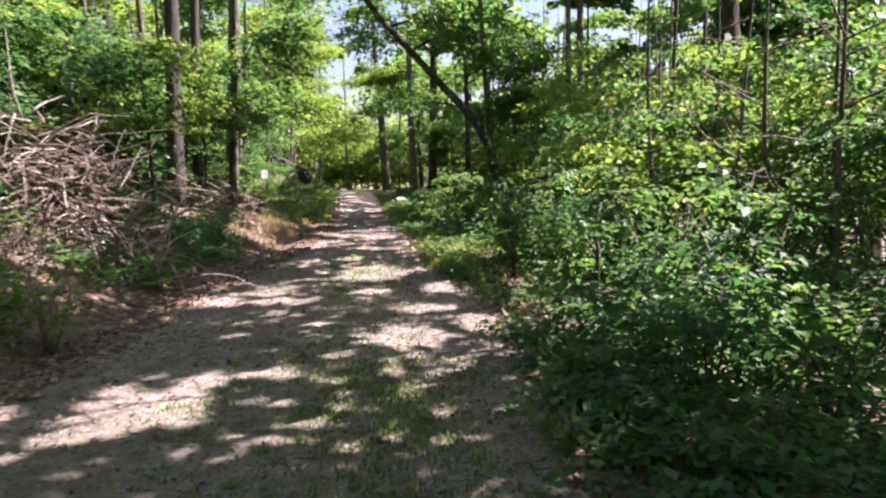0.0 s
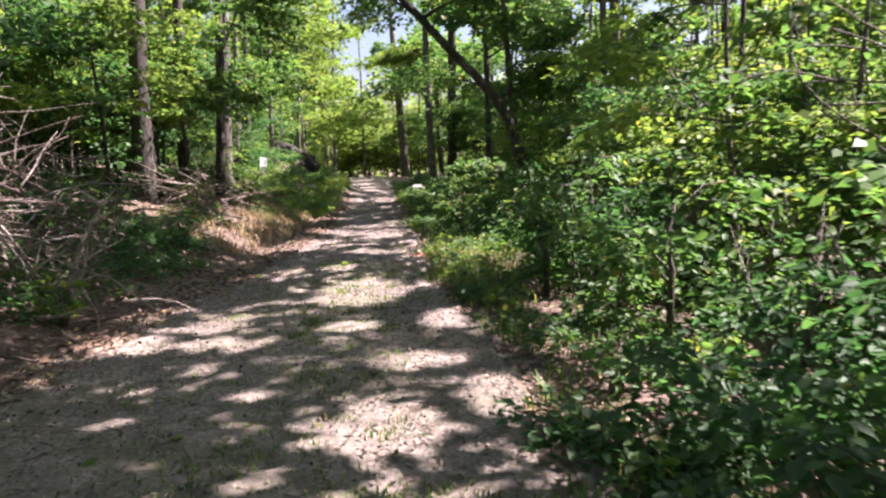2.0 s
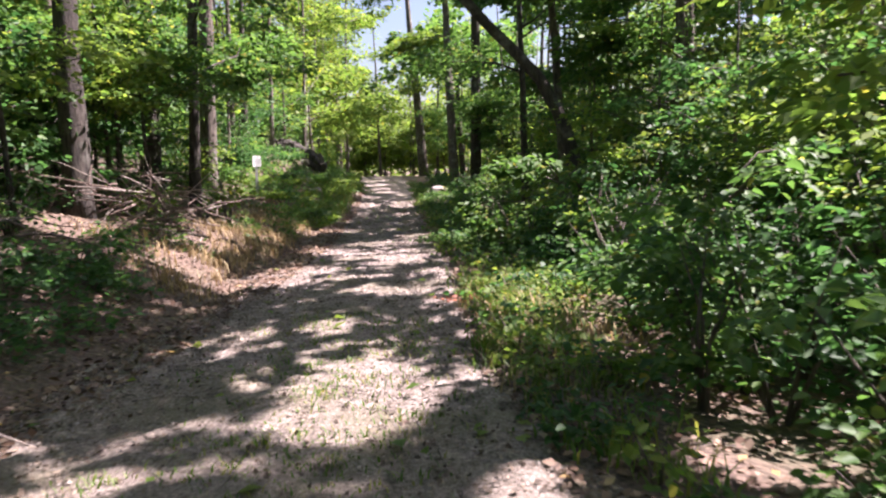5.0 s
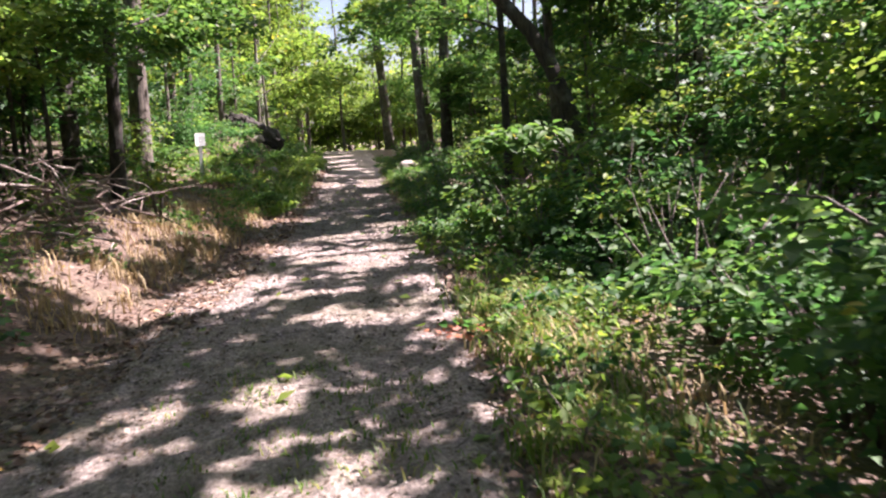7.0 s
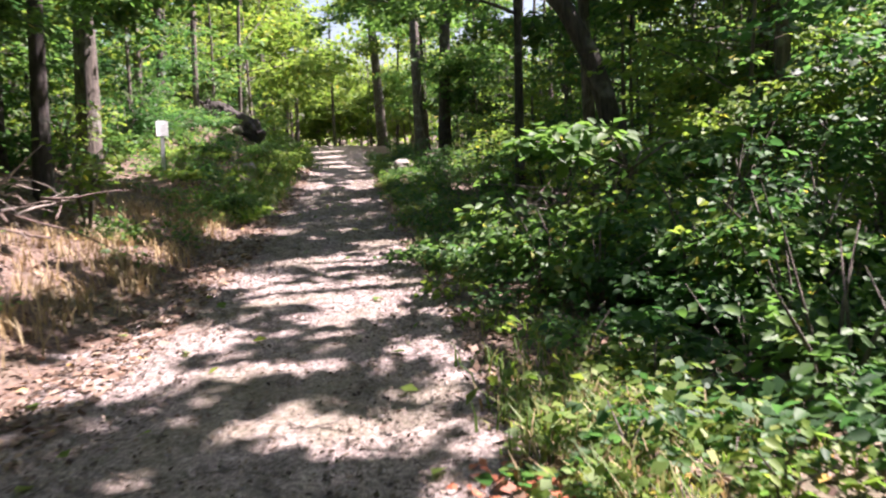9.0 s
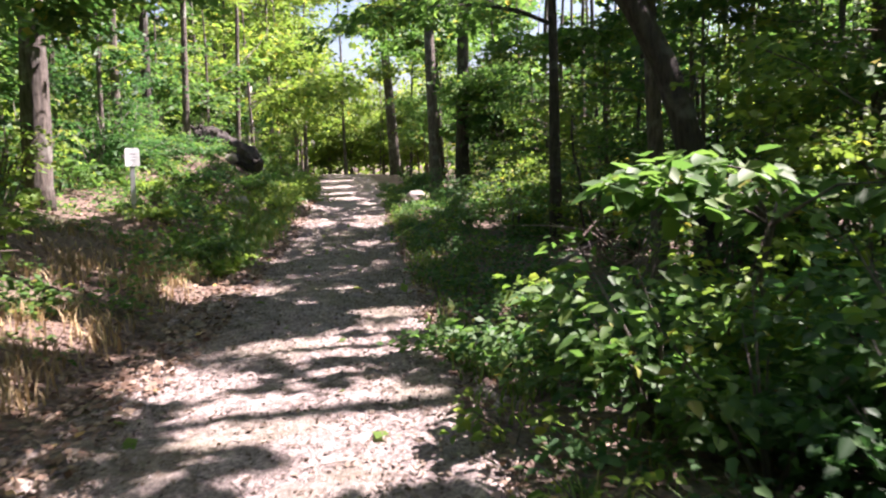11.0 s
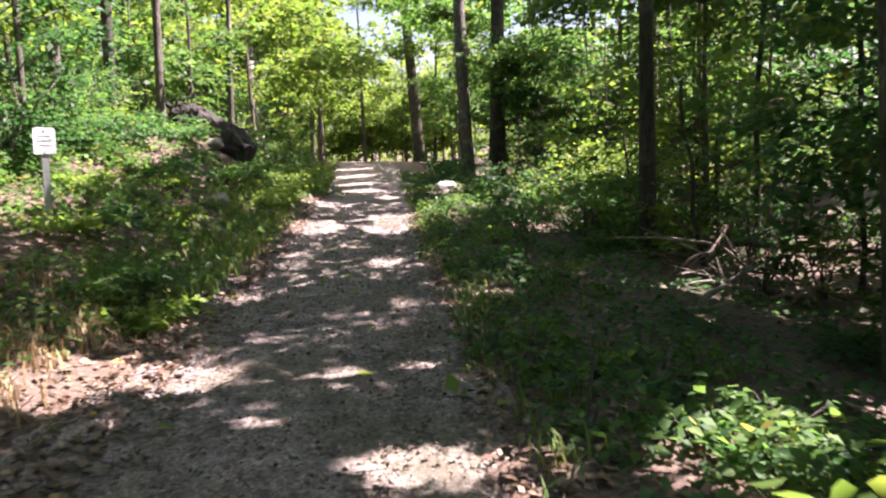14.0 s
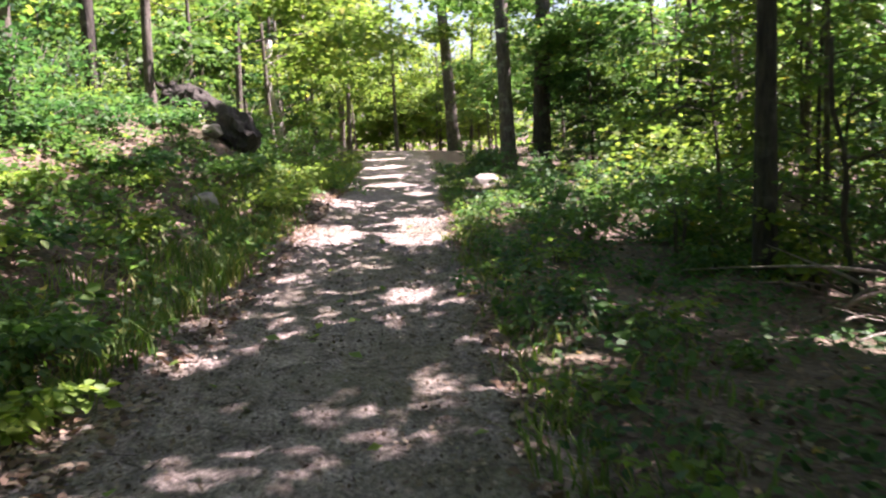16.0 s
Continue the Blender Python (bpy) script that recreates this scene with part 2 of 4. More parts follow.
def grid_mesh(name, X, Y, Z, mat):
    r, c = X.shape
    V = np.stack([X, Y, Z], -1).reshape(-1, 3)
    i = (np.arange(r - 1)[:, None] * c + np.arange(c - 1)[None, :]).reshape(-1, 1)
    F = i + [0, 1, c + 1, c]
    return quads(name, V, len(F), F, mat, True)


def spread(lo, hi, step, far):
    mid = np.arange(lo, hi, step)
    out = step * 1.35 ** np.arange(1, 40)
    up, down = hi + np.cumsum(out), lo - np.cumsum(out)
    return np.concatenate([down[down > -far][::-1], mid, up[up < far]])


gx, gy = np.meshgrid(spread(-8, 6, 0.17, 600), spread(-3, 46, 0.2, 600))
ground = new("ground", grid_mesh("ground", gx, gy, lie(np.clip(gx, -70, 70), np.clip(gy, -40, 130)) + rng.normal(0, 0.010, gx.shape) * (np.abs(gx) < 12), FLOOR))
tagged(ground, "brown woodland soil with fallen leaves, rising to a bank", "ground", kind="structure")
py = np.concatenate([np.arange(-6, 46, 0.12), np.arange(46, 92, 0.5)])
u = np.linspace(-1.12, 1.12, 41)
yy, uu = np.meshgrid(py, u, indexing="ij")
wob = 0.10 * np.sin(yy * 1.3) + 0.06 * np.sin(yy * 3.7 + 1) + 0.05 * np.sin(yy * 7.9)
xx = (edge_r(yy) + edge_l(yy)) / 2 + uu * ((edge_r(yy) - edge_l(yy)) / 2 + wob * np.sign(uu) * np.abs(uu))
ruts = -0.022 * np.exp(-((np.abs(uu) - 0.55) / 0.17) ** 2)
zz = lie(xx, yy) + 0.045 + ruts - 0.075 * np.clip(np.abs(uu) - 0.86, 0, 1) / 0.26 + rng.normal(0, 0.010, xx.shape)
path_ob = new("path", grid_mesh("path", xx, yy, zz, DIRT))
tagged(path_ob, "trodden pale dirt track with shallow ruts through woodland", "path", kind="structure")


def path_top(x, y):
    m = (edge_l(y) < x) & (x < edge_r(y))
    return lie(x, y) + np.where(m, 0.04, 0.0)


# ---- gaps in the canopy through which the sun reaches the ground (x, y, half width, half length) ----
GAPS_NEAR = [(-0.92, 10.3, .30, .36), (-1.05, 12.2, .55, .95), (-0.09, 10.56, .29, .55), (0.37, 8.12, .28, .48), (-0.38, 7.49, .42, .5), (-2.16, 10.65, .3, .35),
             (-2.75, 9.85, .45, .34), (-1.96, 9.83, .4, .2), (-2.95, 11.45, .36, .25), (-1.34, 6.21, .23, .28), (-2.35, 5.67, .3, .76), (-1.87, 5.54, .27, .8),
             (-1.21, 7.56, .2, .24), (-.38, 6.16, .13, .18), (-.21, 9.05, .4, .34), (-3.2, 5.0, .5, .6), (-2.1, 4.8, .45, .5), (-.24, 12.69, .13, .19),
             (-1.9, 12.97, .16, .16), (-1.11, 13.35, .14, .15), (-2.24, 14.21, .15, .2), (-1.65, 14.41, .21, .28), (2.3, 9.0, .6, .8), (2.7, 11.5, .6, .7)]
GAPS_MID = [(-1.42, 19.78, .33, .72), (-2.1, 19.87, .42, .4), (-1.46, 16.43, .45, .4), (-2.02, 15.75, .2, .25), (-2.69, 18.29, .6, .3), (-3.15, 17.4, .85, .5),
            (-.84, 17.81, .18, .22), (-.76, 17.2, .3, .25), (-1.62, 17.38, .39, .2), (0.09, 16.34, .32, .45), (-.54, 15.74, .27, .15), (-.9, 16.59, .28, .2),
            (-2.05, 21.6, .66, .32), (-2.79, 17.87, .34, .2), (-2.75, 20.7, .5, .3), (-1.54, 18.84, .19, .2), (-3.01, 21.07, .2, .24), (-1.55, 23.03, .45, .16),
            (-1.42, 22.29, .42, .16), (-5.0, 20.8, .7, .7), (-4.3, 17.8, .5, .5), (-4.6, 19.4, .5, .5), (-5.0, 22.6, .5, .5), (-4.2, 21.6, .4, .4)]
GAPS_FAR = [(-3.36, 27.1, .25, .34), (-3.8, 32.4, .47, .75), (-2.55, 32.6, .45, .75), (-2.09, 24.34, .16, .18), (-1.62, 24.56, .12, .12), (-3.6, 26.02, .18, .2),
            (-2.94, 27.58, .18, .28), (-2.43, 23.52, .15, .12), (-2.26, 26.23, .11, .12), (-2.31, 28.92, .19, .42), (-1.47, 27.21, .22, .2), (-1.05, 26.93, .16, .18),
            (-3.84, 27.21, .15, .15), (-3.5, 29.84, .14, .2), (-2.72, 33.94, .4, .5), (-4.5, 35.6, .5, .5), (-3.3, 38.8, .5, .6), (-4.9, 45, .6, .8), (-4.2, 41.5, .5, .6),
            (-5.6, 50, .7, .9), (-6.6, 57, .8, 1), (-2.1, 41, .7, .7), (-3.11, 24.5, .4, .32), (-3.85, 24.45, .4, .6)]
# openings higher up: (x, y, height, radius)
GAPS_HIGH = [(1.95, 8.4, .7, .5), (2.3, 9.6, 1.2, .7), (1.7, 11.4, .7, .45), (2.6, 12.6, 1.6, .7), (2.0, 14.2, 1.2, .55), (3.2, 10.6, 2.0, .8), (2.4, 16.2, 1.5, .55), (1.8, 9.9, .6, .4),
             (2.6, 7.0, 1.2, .5), (1.6, 18.3, 1.2, .45), (0.0, 19.7, 1.25, .5), (0.5, 20.0, 1.28, .55), (2.9, 10.0, 1.5, .8), (2.2, 13.5, 1.5, .6), (-5.0, 11.0, 1.5, 1.0), (-6.0, 28.7, 1.5, .4),
             (4.0, 10.0, 3.0, 1.0), (5.0, 12.0, 3.5, 1.1), (3.4, 8.0, 2.4, .8), (5.5, 9.0, 3.2, 1.0), (4.5, 14.0, 3.6, 1.0),
             (4.5, 17.0, 3.0, 1.0), (5.0, 20.0, 3.2, 1.0), (4.0, 22.0, 3.0, .9)]
GAPS_LOW = [(2.4, 5.8, .7, .3), (2.8, 6.6, 1.0, .4), (-.6, 21.35, .2, .4), (0.05, 23.2, .15, .4), (1.2, 28.1, .1, .32), (.45, 26.45, -.3, .25), (-1.7, 34.5, .2, .6), (.3, 34.0, .9, .5),
            (-1.0, 37.0, .5, .8), (1.0, 36.0, 1.2, .8), (-5.4, 36.5, .6, .6), (.6, 38.5, 1.0, .9), (2.2, 24.5, 1.0, .45),
            (.3, 16.4, .2, .6), (.6, 15.5, .2, .5), (.35, 15.0, .15, .4), (1.0, 16.2, .3, .5), (1.2, 15.3, .4, .45), (1.3, 14.6, .4, .4)]
# sunny openings over the undergrowth on both sides
GAPS_WOOD = [(rng.uniform(2.2, 9.5), rng.uniform(6, 24), rng.uniform(1.2, 4.2), rng.uniform(0.6, 1.2)) for _ in range(85)]
GAPS_WOOD += [(rng.uniform(-1.5, 10), rng.uniform(33, 60), rng.uniform(1.5, 5.5), rng.uniform(0.9, 1.6)) for _ in range(55)]
GAPS_WOOD += [(rng.uniform(2.5, 10), rng.uniform(24, 34), rng.uniform(2.5, 4.5), rng.uniform(0.6, 1.1)) for _ in range(9)]
GAPS_WOOD += [(rng.uniform(-13, -5.2), rng.uniform(18, 46), rng.uniform(1.2, 3.0), rng.uniform(0.5, 1.1)) for _ in range(40)]
GAPS_WOOD += [(rng.uniform(-16, 6), rng.uniform(46, 84), rng.uniform(1.0, 6.0), rng.uniform(0.9, 1.6)) for _ in range(64)]
GAPS_WOOD += [(rng.uniform(-13, -5.4), rng.uniform(12, 28), rng.uniform(2.6, 6.0), rng.uniform(0.8, 1.3)) for _ in range(46)]
gaps = np.array([(x, y, 0.0, a + (0.03 if y > 14 else -0.02), b + (0.03 if y > 14 else -0.02)) for x, y, a, b in GAPS_NEAR + GAPS_MID + GAPS_FAR] + [(x, y, z, r * 1.08, r * 1.08) for x, y, z, r in GAPS_HIGH + GAPS_LOW + GAPS_WOOD])
high_only = len(gaps) - len(GAPS_WOOD)


def shade_mask(P, low=1.9):
    """True for leaves that may stay: those in the way of a sunlit spot are left out."""
    keep = np.ones(len(P), bool)
    if not len(P):
        return keep
    s = np.array(SUN)
    g0 = P - s * (P[:, 2:] / s[2])
    mid, half = (g0.max(0) + g0.min(0)) / 2, (g0.max(0) - g0.min(0)) / 2
    for n_gap, (x, y, z, ra, rb) in enumerate(gaps):
        gx0, gy0 = x - s[0] / s[2] * z, y - s[1] / s[2] * z
        if abs(gx0 - mid[0]) > half[0] + ra * 1.1 or abs(gy0 - mid[1]) > half[1] + rb * 1.1:
            continue
        q = P - s * ((P[:, 2:] - z) / s[2])
        d = np.hypot((q[:, 0] - x) / ra, (q[:, 1] - y) / rb)
        keep &= ~((d < 1) & (P[:, 2] > (max(low, z + 0.25) if n_gap < high_only else 4.6)))
    return keep


# ---- plants ----
def shrub(x, y, h, r, leaves, size, mat, label, name="shrub", fine=True, stems=5, sink=0.0, category="shrub", group="", bark=BARK):
    z = H(x, y) - sink
    fine = fine and y < 31
    ob = thing(name, label, category, group, (x, y, z))
    items, C, D = [], [], []
    for i in range(stems):
        a = rng.uniform(0, 2 * math.pi)
        lean = rng.uniform(0.25, 1.0) * r
        top = np.array([math.cos(a) * lean, math.sin(a) * lean, h * rng.uniform(0.65, 1.0)])
        mid = top * [0.35, 0.35, 0.5] + rng.normal(0, 0.04, 3) * h
        items.append(([(0.02 * math.cos(a), 0.02 * math.sin(a), -0.05), tuple(mid), tuple(top)], [0.012 * h + 0.004, 0.008 * h + 0.003, 0.003], 5, 0.2))
        for k in range(7):
            f = rng.uniform(0.25, 1.0)
            p = mid * (f / 0.5) if f < 0.5 else mid + (top - mid) * ((f - 0.5) / 0.5)
            b = a + rng.normal(0, 1.2)
            C.append(p)
            D.append([math.cos(b), math.sin(b), rng.uniform(-0.1, 0.5)])
    C, D = np.array(C), np.array(D)
    per = max(3, leaves // len(C))
    P, A, N, L = spray_points(C, D, r * 0.75, per, size, 0.4, 0.5)
    k = (P[:, 2] > 0.03) & shade_mask(P + [x, y, z], 0.5)
    for i in range(stems):
        part("stem", tubes("stem", [items[i]], bark), ob)
    part("foliage", leaf_mesh("foliage", P[k], A[k], N[k], L[k], mat, 0.66, fine), ob)
    return ob


def limb_path(start, way, length, sag, n=5):
    p, out = np.array(start, float), [tuple(start)]
    d = np.array(way, float) / np.linalg.norm(way)
    for i in range(n):
        p = p + d * length / n
        d = d + rng.normal(0, 0.13, 3) + [0, 0, sag]
        d /= np.linalg.norm(d)
        out.append(tuple(p))
    return out


CROWNS = []


def tree(x, y, h, r, crown_r, crown_low, leaves, mat, bark, label, size=0.16, top_x=None, fine=False, spine=None, group="", name="tree", limbs=9, dip=0.15):
    """A trunk that tapers with a flared foot, limbs, and a crown of layered sprays. spine: the trunk's own line where it is bowed."""
    z = H(x, y)
    ob = thing(name, label, "tree", group, (x, y, z - dip))
    if spine is None:
        tip = np.array([(top_x or rng.normal(0, 0.03) * h), rng.normal(0, 0.03) * h, h])
        spine = [tuple(tip * f + np.array([math.sin(f * 5 + x) * 0.10, math.cos(f * 4 + y) * 0.08, 0]) * f) for f in (0, .03, .08, .16, .28, .42, .6, .8, 1.0)]
        radii = [r * k for k in (1.45, 1.2, 1.06, 1.0, .93, .82, .62, .38, .08)]
    else:
        spine = [(a - x, b - y, c - z + dip) for a, b, c in spine]
        radii = list(np.linspace(r * 1.15, r * 0.5, len(spine)))
    part("trunk", tubes("trunk", [(spine, radii, 14 if r > 0.1 else 8, 0.22)], bark), ob)
    sp = np.array(spine)
    C, D, thin = [], [], []
    for i in range(limbs):
        f = rng.uniform(0, 1)
        hz = crown_low + (h * 0.93 - crown_low) * f
        k = int(np.clip(np.searchsorted(sp[:, 2], hz), 1, len(sp) - 1))
        p0 = sp[k - 1] + (sp[k] - sp[k - 1]) * np.clip((hz - sp[k - 1, 2]) / max(sp[k, 2] - sp[k - 1, 2], 0.01), 0, 1)
        a = i * 2.4 + rng.normal(0, 0.4)
        ln = crown_r * (1.05 - 0.45 * f) * rng.uniform(0.7, 1.1)
        line = limb_path(p0, [math.cos(a), math.sin(a), rng.uniform(0.1, 0.6)], ln, -0.04)
        if not shade_mask(np.array(line) + [x, y, z - dip], 3.2)[1:].all() and limbs != 7 and (C or i < limbs - 2):
            continue
        item = (line, list(np.linspace(max(r * 0.35, 0.012), 0.007, len(line))), 6 if not group else 4, 0.15)
        if group:
            thin.append(item)
        else:
            part("limb", tubes("limb", [item], bark), ob)
        line = np.array(line)
        m = max(8, int(ln * 7))
        for j in range(m):
            q = rng.uniform(0.25, 1.0) * (len(line) - 1)
            k0 = min(int(q), len(line) - 2)
            c = line[k0] + (line[k0 + 1] - line[k0]) * (q - k0)
            b = a + rng.choice([-1, 1]) * rng.uniform(0.2, 1.4)
            C.append(c + rng.normal(0, 0.12, 3) * crown_r * 0.35)
            D.append([math.cos(b), math.sin(b), rng.uniform(-0.25, 0.3)])
    if thin:
        tagged(part("branchwork", tubes("branchwork", thin, bark), ob), kind="stuff")
    if not C:
        return ob
    C, D = np.array(C), np.array(D)
    per = max(4, leaves // max(len(C), 30))
    P, A, N, L = spray_points(C, D, min(crown_r * 0.42, 1.5), per, size, 0.35, 0.5)
    k = shade_mask(P + [x, y, z - dip], 1.0)
    k &= P[:, 2] + z > 0.4
    # clear of the walked line
    wx, wy = P[:, 0] + x, P[:, 1] + y
    k &= ~((np.abs(wx - np.interp(wy, [0, 10, 22], [0.1, -0.6, -1.5])) < 0.9) & (P[:, 2] + z < 2.6) & (wy < 25))
    if k.any():
        if h > 6.5:
            CROWNS.append((ob, P[k] + [x, y, z - dip], L[k]))
        part("crown", leaf_mesh("crown", P[k], A[k], N[k], L[k], mat, 0.66, fine), ob)
    return ob


# ---- the trees that stand by the track ----
tree(-4.5, 69.5, 19, 0.32, 5.0, 7, 7000, GREEN, BARK, "tall pale-lit trunk beside the far bend of the track", size=0.24, top_x=-0.9)
tree(-0.5, 48.0, 17, 0.25, 4.0, 5.5, 7000, GREEN, BARK_DARK, "dark straight trunk standing beside the track", size=0.2)
tree(-1.47, 46.7, 16, 0.2, 4.0, 6, 6000, LIME, BARK, "grey slender trunk close to a darker one", size=0.2)
tree(0.97, 30.6, 13, 0.10, 3.2, 3.6, 7000, GREEN, BARK_DARK, "slim dark trunk with a pale scar near its foot", size=0.15)
tree(-5.95, 18.8, 14, 0.17, 3.6, 3.2, 8000, GREEN, BARK_DARK, "dark trunk wrapped in leaves on the bank", size=0.14)
tree(-7.15, 24.7, 15, 0.13, 3.6, 4.5, 7000, LIME, BARK_DARK, "slim dark trunk high on the bank", size=0.15)
tree(-6.75, 27.0, 16, 0.17, 4.0, 3.4, 8000, GREEN, BARK, "grey trunk with pale patches on the bank", size=0.15)
tree(-5.8, 23.2, 12, 0.10, 3.2, 2.6, 7000, GREEN, BARK_DARK, "slim grey brown trunk on the leafy bank", size=0.14)
tree(3.6, 23.2, 13, 0.10, 3.3, 3.2, 8000, GREEN, BARK, "slim trunk among bushes below the track", size=0.14)
tree(4.25, 25.3, 15, 0.13, 3.6, 4.2, 8000, GREEN, BARK, "trunk with a pale lit patch among bushes", size=0.15)
tree(7.8, 22.0, 17, 0.3, 4.5, 4.5, 9000, LIME, BARK_DARK, "thick dark trunk in the wood below the track", size=0.16)
tree(7.0, 13.6, 15, 0.15, 3.6, 5.0, 8000, LIME, BARK_PALE, "whitish smooth trunk behind the bushes", size=0.15)
tree(1.58, 25.2, 14, 0.092, 3.6, 3.4, 8000, GREEN, BARK, "upright trunk next to a leaning one", size=0.15)
tree(1.86, 24.1, 8, 0.14, 2.8, 4.6, 6000, GREEN, BARK_DARK, "dark bowed trunk leaning over the track", size=0.15, limbs=7,
     spine=[(1.9, 24.1, -0.6), (1.78, 24.1, 0.4), (1.64, 24.1, 1.2), (1.51, 24.1, 1.7), (1.32, 24.1, 2.25), (1.0, 24.1, 2.85), (0.55, 24.1, 3.38), (0.1, 24.05, 3.85), (-0.65, 24.0, 4.7), (-1.65, 24.0, 5.8), (-2.3, 23.9, 6.8), (-2.9, 23.8, 7.9)])

# ---- the wood around ----
def off_line(x, y, a, b):
    ax, ay, bx, by = *a, *b
    t = max(0, min(1, ((x - ax) * (bx - ax) + (y - ay) * (by - ay)) / ((bx - ax) ** 2 + (by - ay) ** 2)))
    return math.hypot(x - ax - t * (bx - ax), y - ay - t * (by - ay))


def in_clearing(x, y, room):
    """The open strips of low growth before the sign and the log."""
    return off_line(x, y, (-3.3, 17.5), (-6.05, 29.0)) < room or off_line(x, y, (-4.0, 24), (-6.9, 36.2)) < room * 0.85


placed = [(-4.5, 69.5), (-.5, 48), (-1.5, 46.7), (1, 30.6), (-6, 18.8), (-7.1, 24.7), (-6.8, 27), (-5.8, 23.2), (3.6, 23.2), (4.2, 25.3), (7.8, 22), (7, 13.6), (1.5, 25.2)]


def scatter(n, x0, x1, y0, y1, apart, off_r, off_l):
    """Places for n trees in a stretch of the wood, clear of the track and of one another."""
    out = []
    for _ in range(6000):
        if len(out) >= n:
            break
        x, y = rng.uniform(x0, x1), rng.uniform(y0, y1)
        if max(x - edge_r(y) - off_r, edge_l(y) - x - off_l) < 0 or min(math.hypot(x - a, y - b) for a, b in placed) < apart:
            continue
        placed.append((x, y))
        out.append((x, y))
    return out


MIXED = [GREEN, LIME, GREEN, DARK, LIME]
# high crowns that shade the track
for i, (x, y) in enumerate(scatter(44, 2.6, 17, -4, 45, 2.5, 3.6, 90)):
    tree(x, y, rng.uniform(11, 16), rng.uniform(0.04, 0.09), rng.uniform(3.2, 4.4), rng.uniform(4.6, 6.5), 2700, MIXED[i % 5], [BARK, BARK_DARK][i % 2],
         "slender woodland tree with a high green crown", size=0.33, group="trees of the wood")
for i, (x, y) in enumerate(scatter(34, -17, -3, -8, 50, 2.4, 90, 3.2)):
    tree(x, y, rng.uniform(10, 15), rng.uniform(0.05, 0.13), rng.uniform(3.2, 4.4), rng.uniform(3.4, 5), 2100, MIXED[i % 5], [BARK, BARK_DARK][i % 2],
         "slender woodland tree with a high green crown", size=0.27, group="trees of the wood")
# trees added out of view behind the start, to hold back sky light
for i, (x, y) in enumerate(scatter(30, -15, 15, -24, -3, 2.6, 2.0, 1.2)):
    tree(x, y, rng.uniform(9, 14), rng.uniform(0.06, 0.14), rng.uniform(3, 4.2), rng.uniform(1.8, 3.5), 1100, MIXED[i % 5], BARK,
         "unseen woodland tree added behind the start to block sky light", size=0.46, group="trees of the wood")
# crowns that meet over the far stretch of the track
for i in range(22):
    y = 33 + i * 1.75 + rng.uniform(-0.6, 0.6)
    x = (edge_r(y) + rng.uniform(4.6, 6.5)) if i % 2 else (edge_l(y) - rng.uniform(1.6, 3.6))
    tree(x, y, rng.uniform(7.5, 11), rng.uniform(0.05, 0.09), rng.uniform(2.8, 3.6), 2.3 if i % 2 == 0 else 3.4, 3500, [LIME, GREEN, LIME, GREEN][i % 4], BARK,
         "young tree with a light green crown spreading over the track", size=0.19, limbs=12, group="trees of the wood")
# the depth of the wood
for i, (x, y) in enumerate(scatter(60, -34, 30, 44, 88, 2.6, 4.0, 3.4)):
    tree(x, y, rng.uniform(9, 16), rng.uniform(0.07, 0.17), rng.uniform(3, 4.4), rng.uniform(0.9, 2.6), 1900, [LIME, GREEN, LIME][i % 3], [BARK, BARK_DARK][i % 2],
         "woodland tree deeper in the wood", size=0.39, limbs=9, group="trees of the wood")
for i, (x, y) in enumerate(scatter(26, -34, -16, 6, 46, 2.6, 90, 3.4) + scatter(26, 16, 36, 4, 46, 2.6, 4, 90)):
    tree(x, y, rng.uniform(9, 15), rng.uniform(0.07, 0.17), rng.uniform(3, 4.4), rng.uniform(0.9, 2.6), 1500, MIXED[i % 5], [BARK, BARK_DARK][i % 2],
         "woodland tree deeper in the wood", size=0.38, limbs=9, group="trees of the wood")

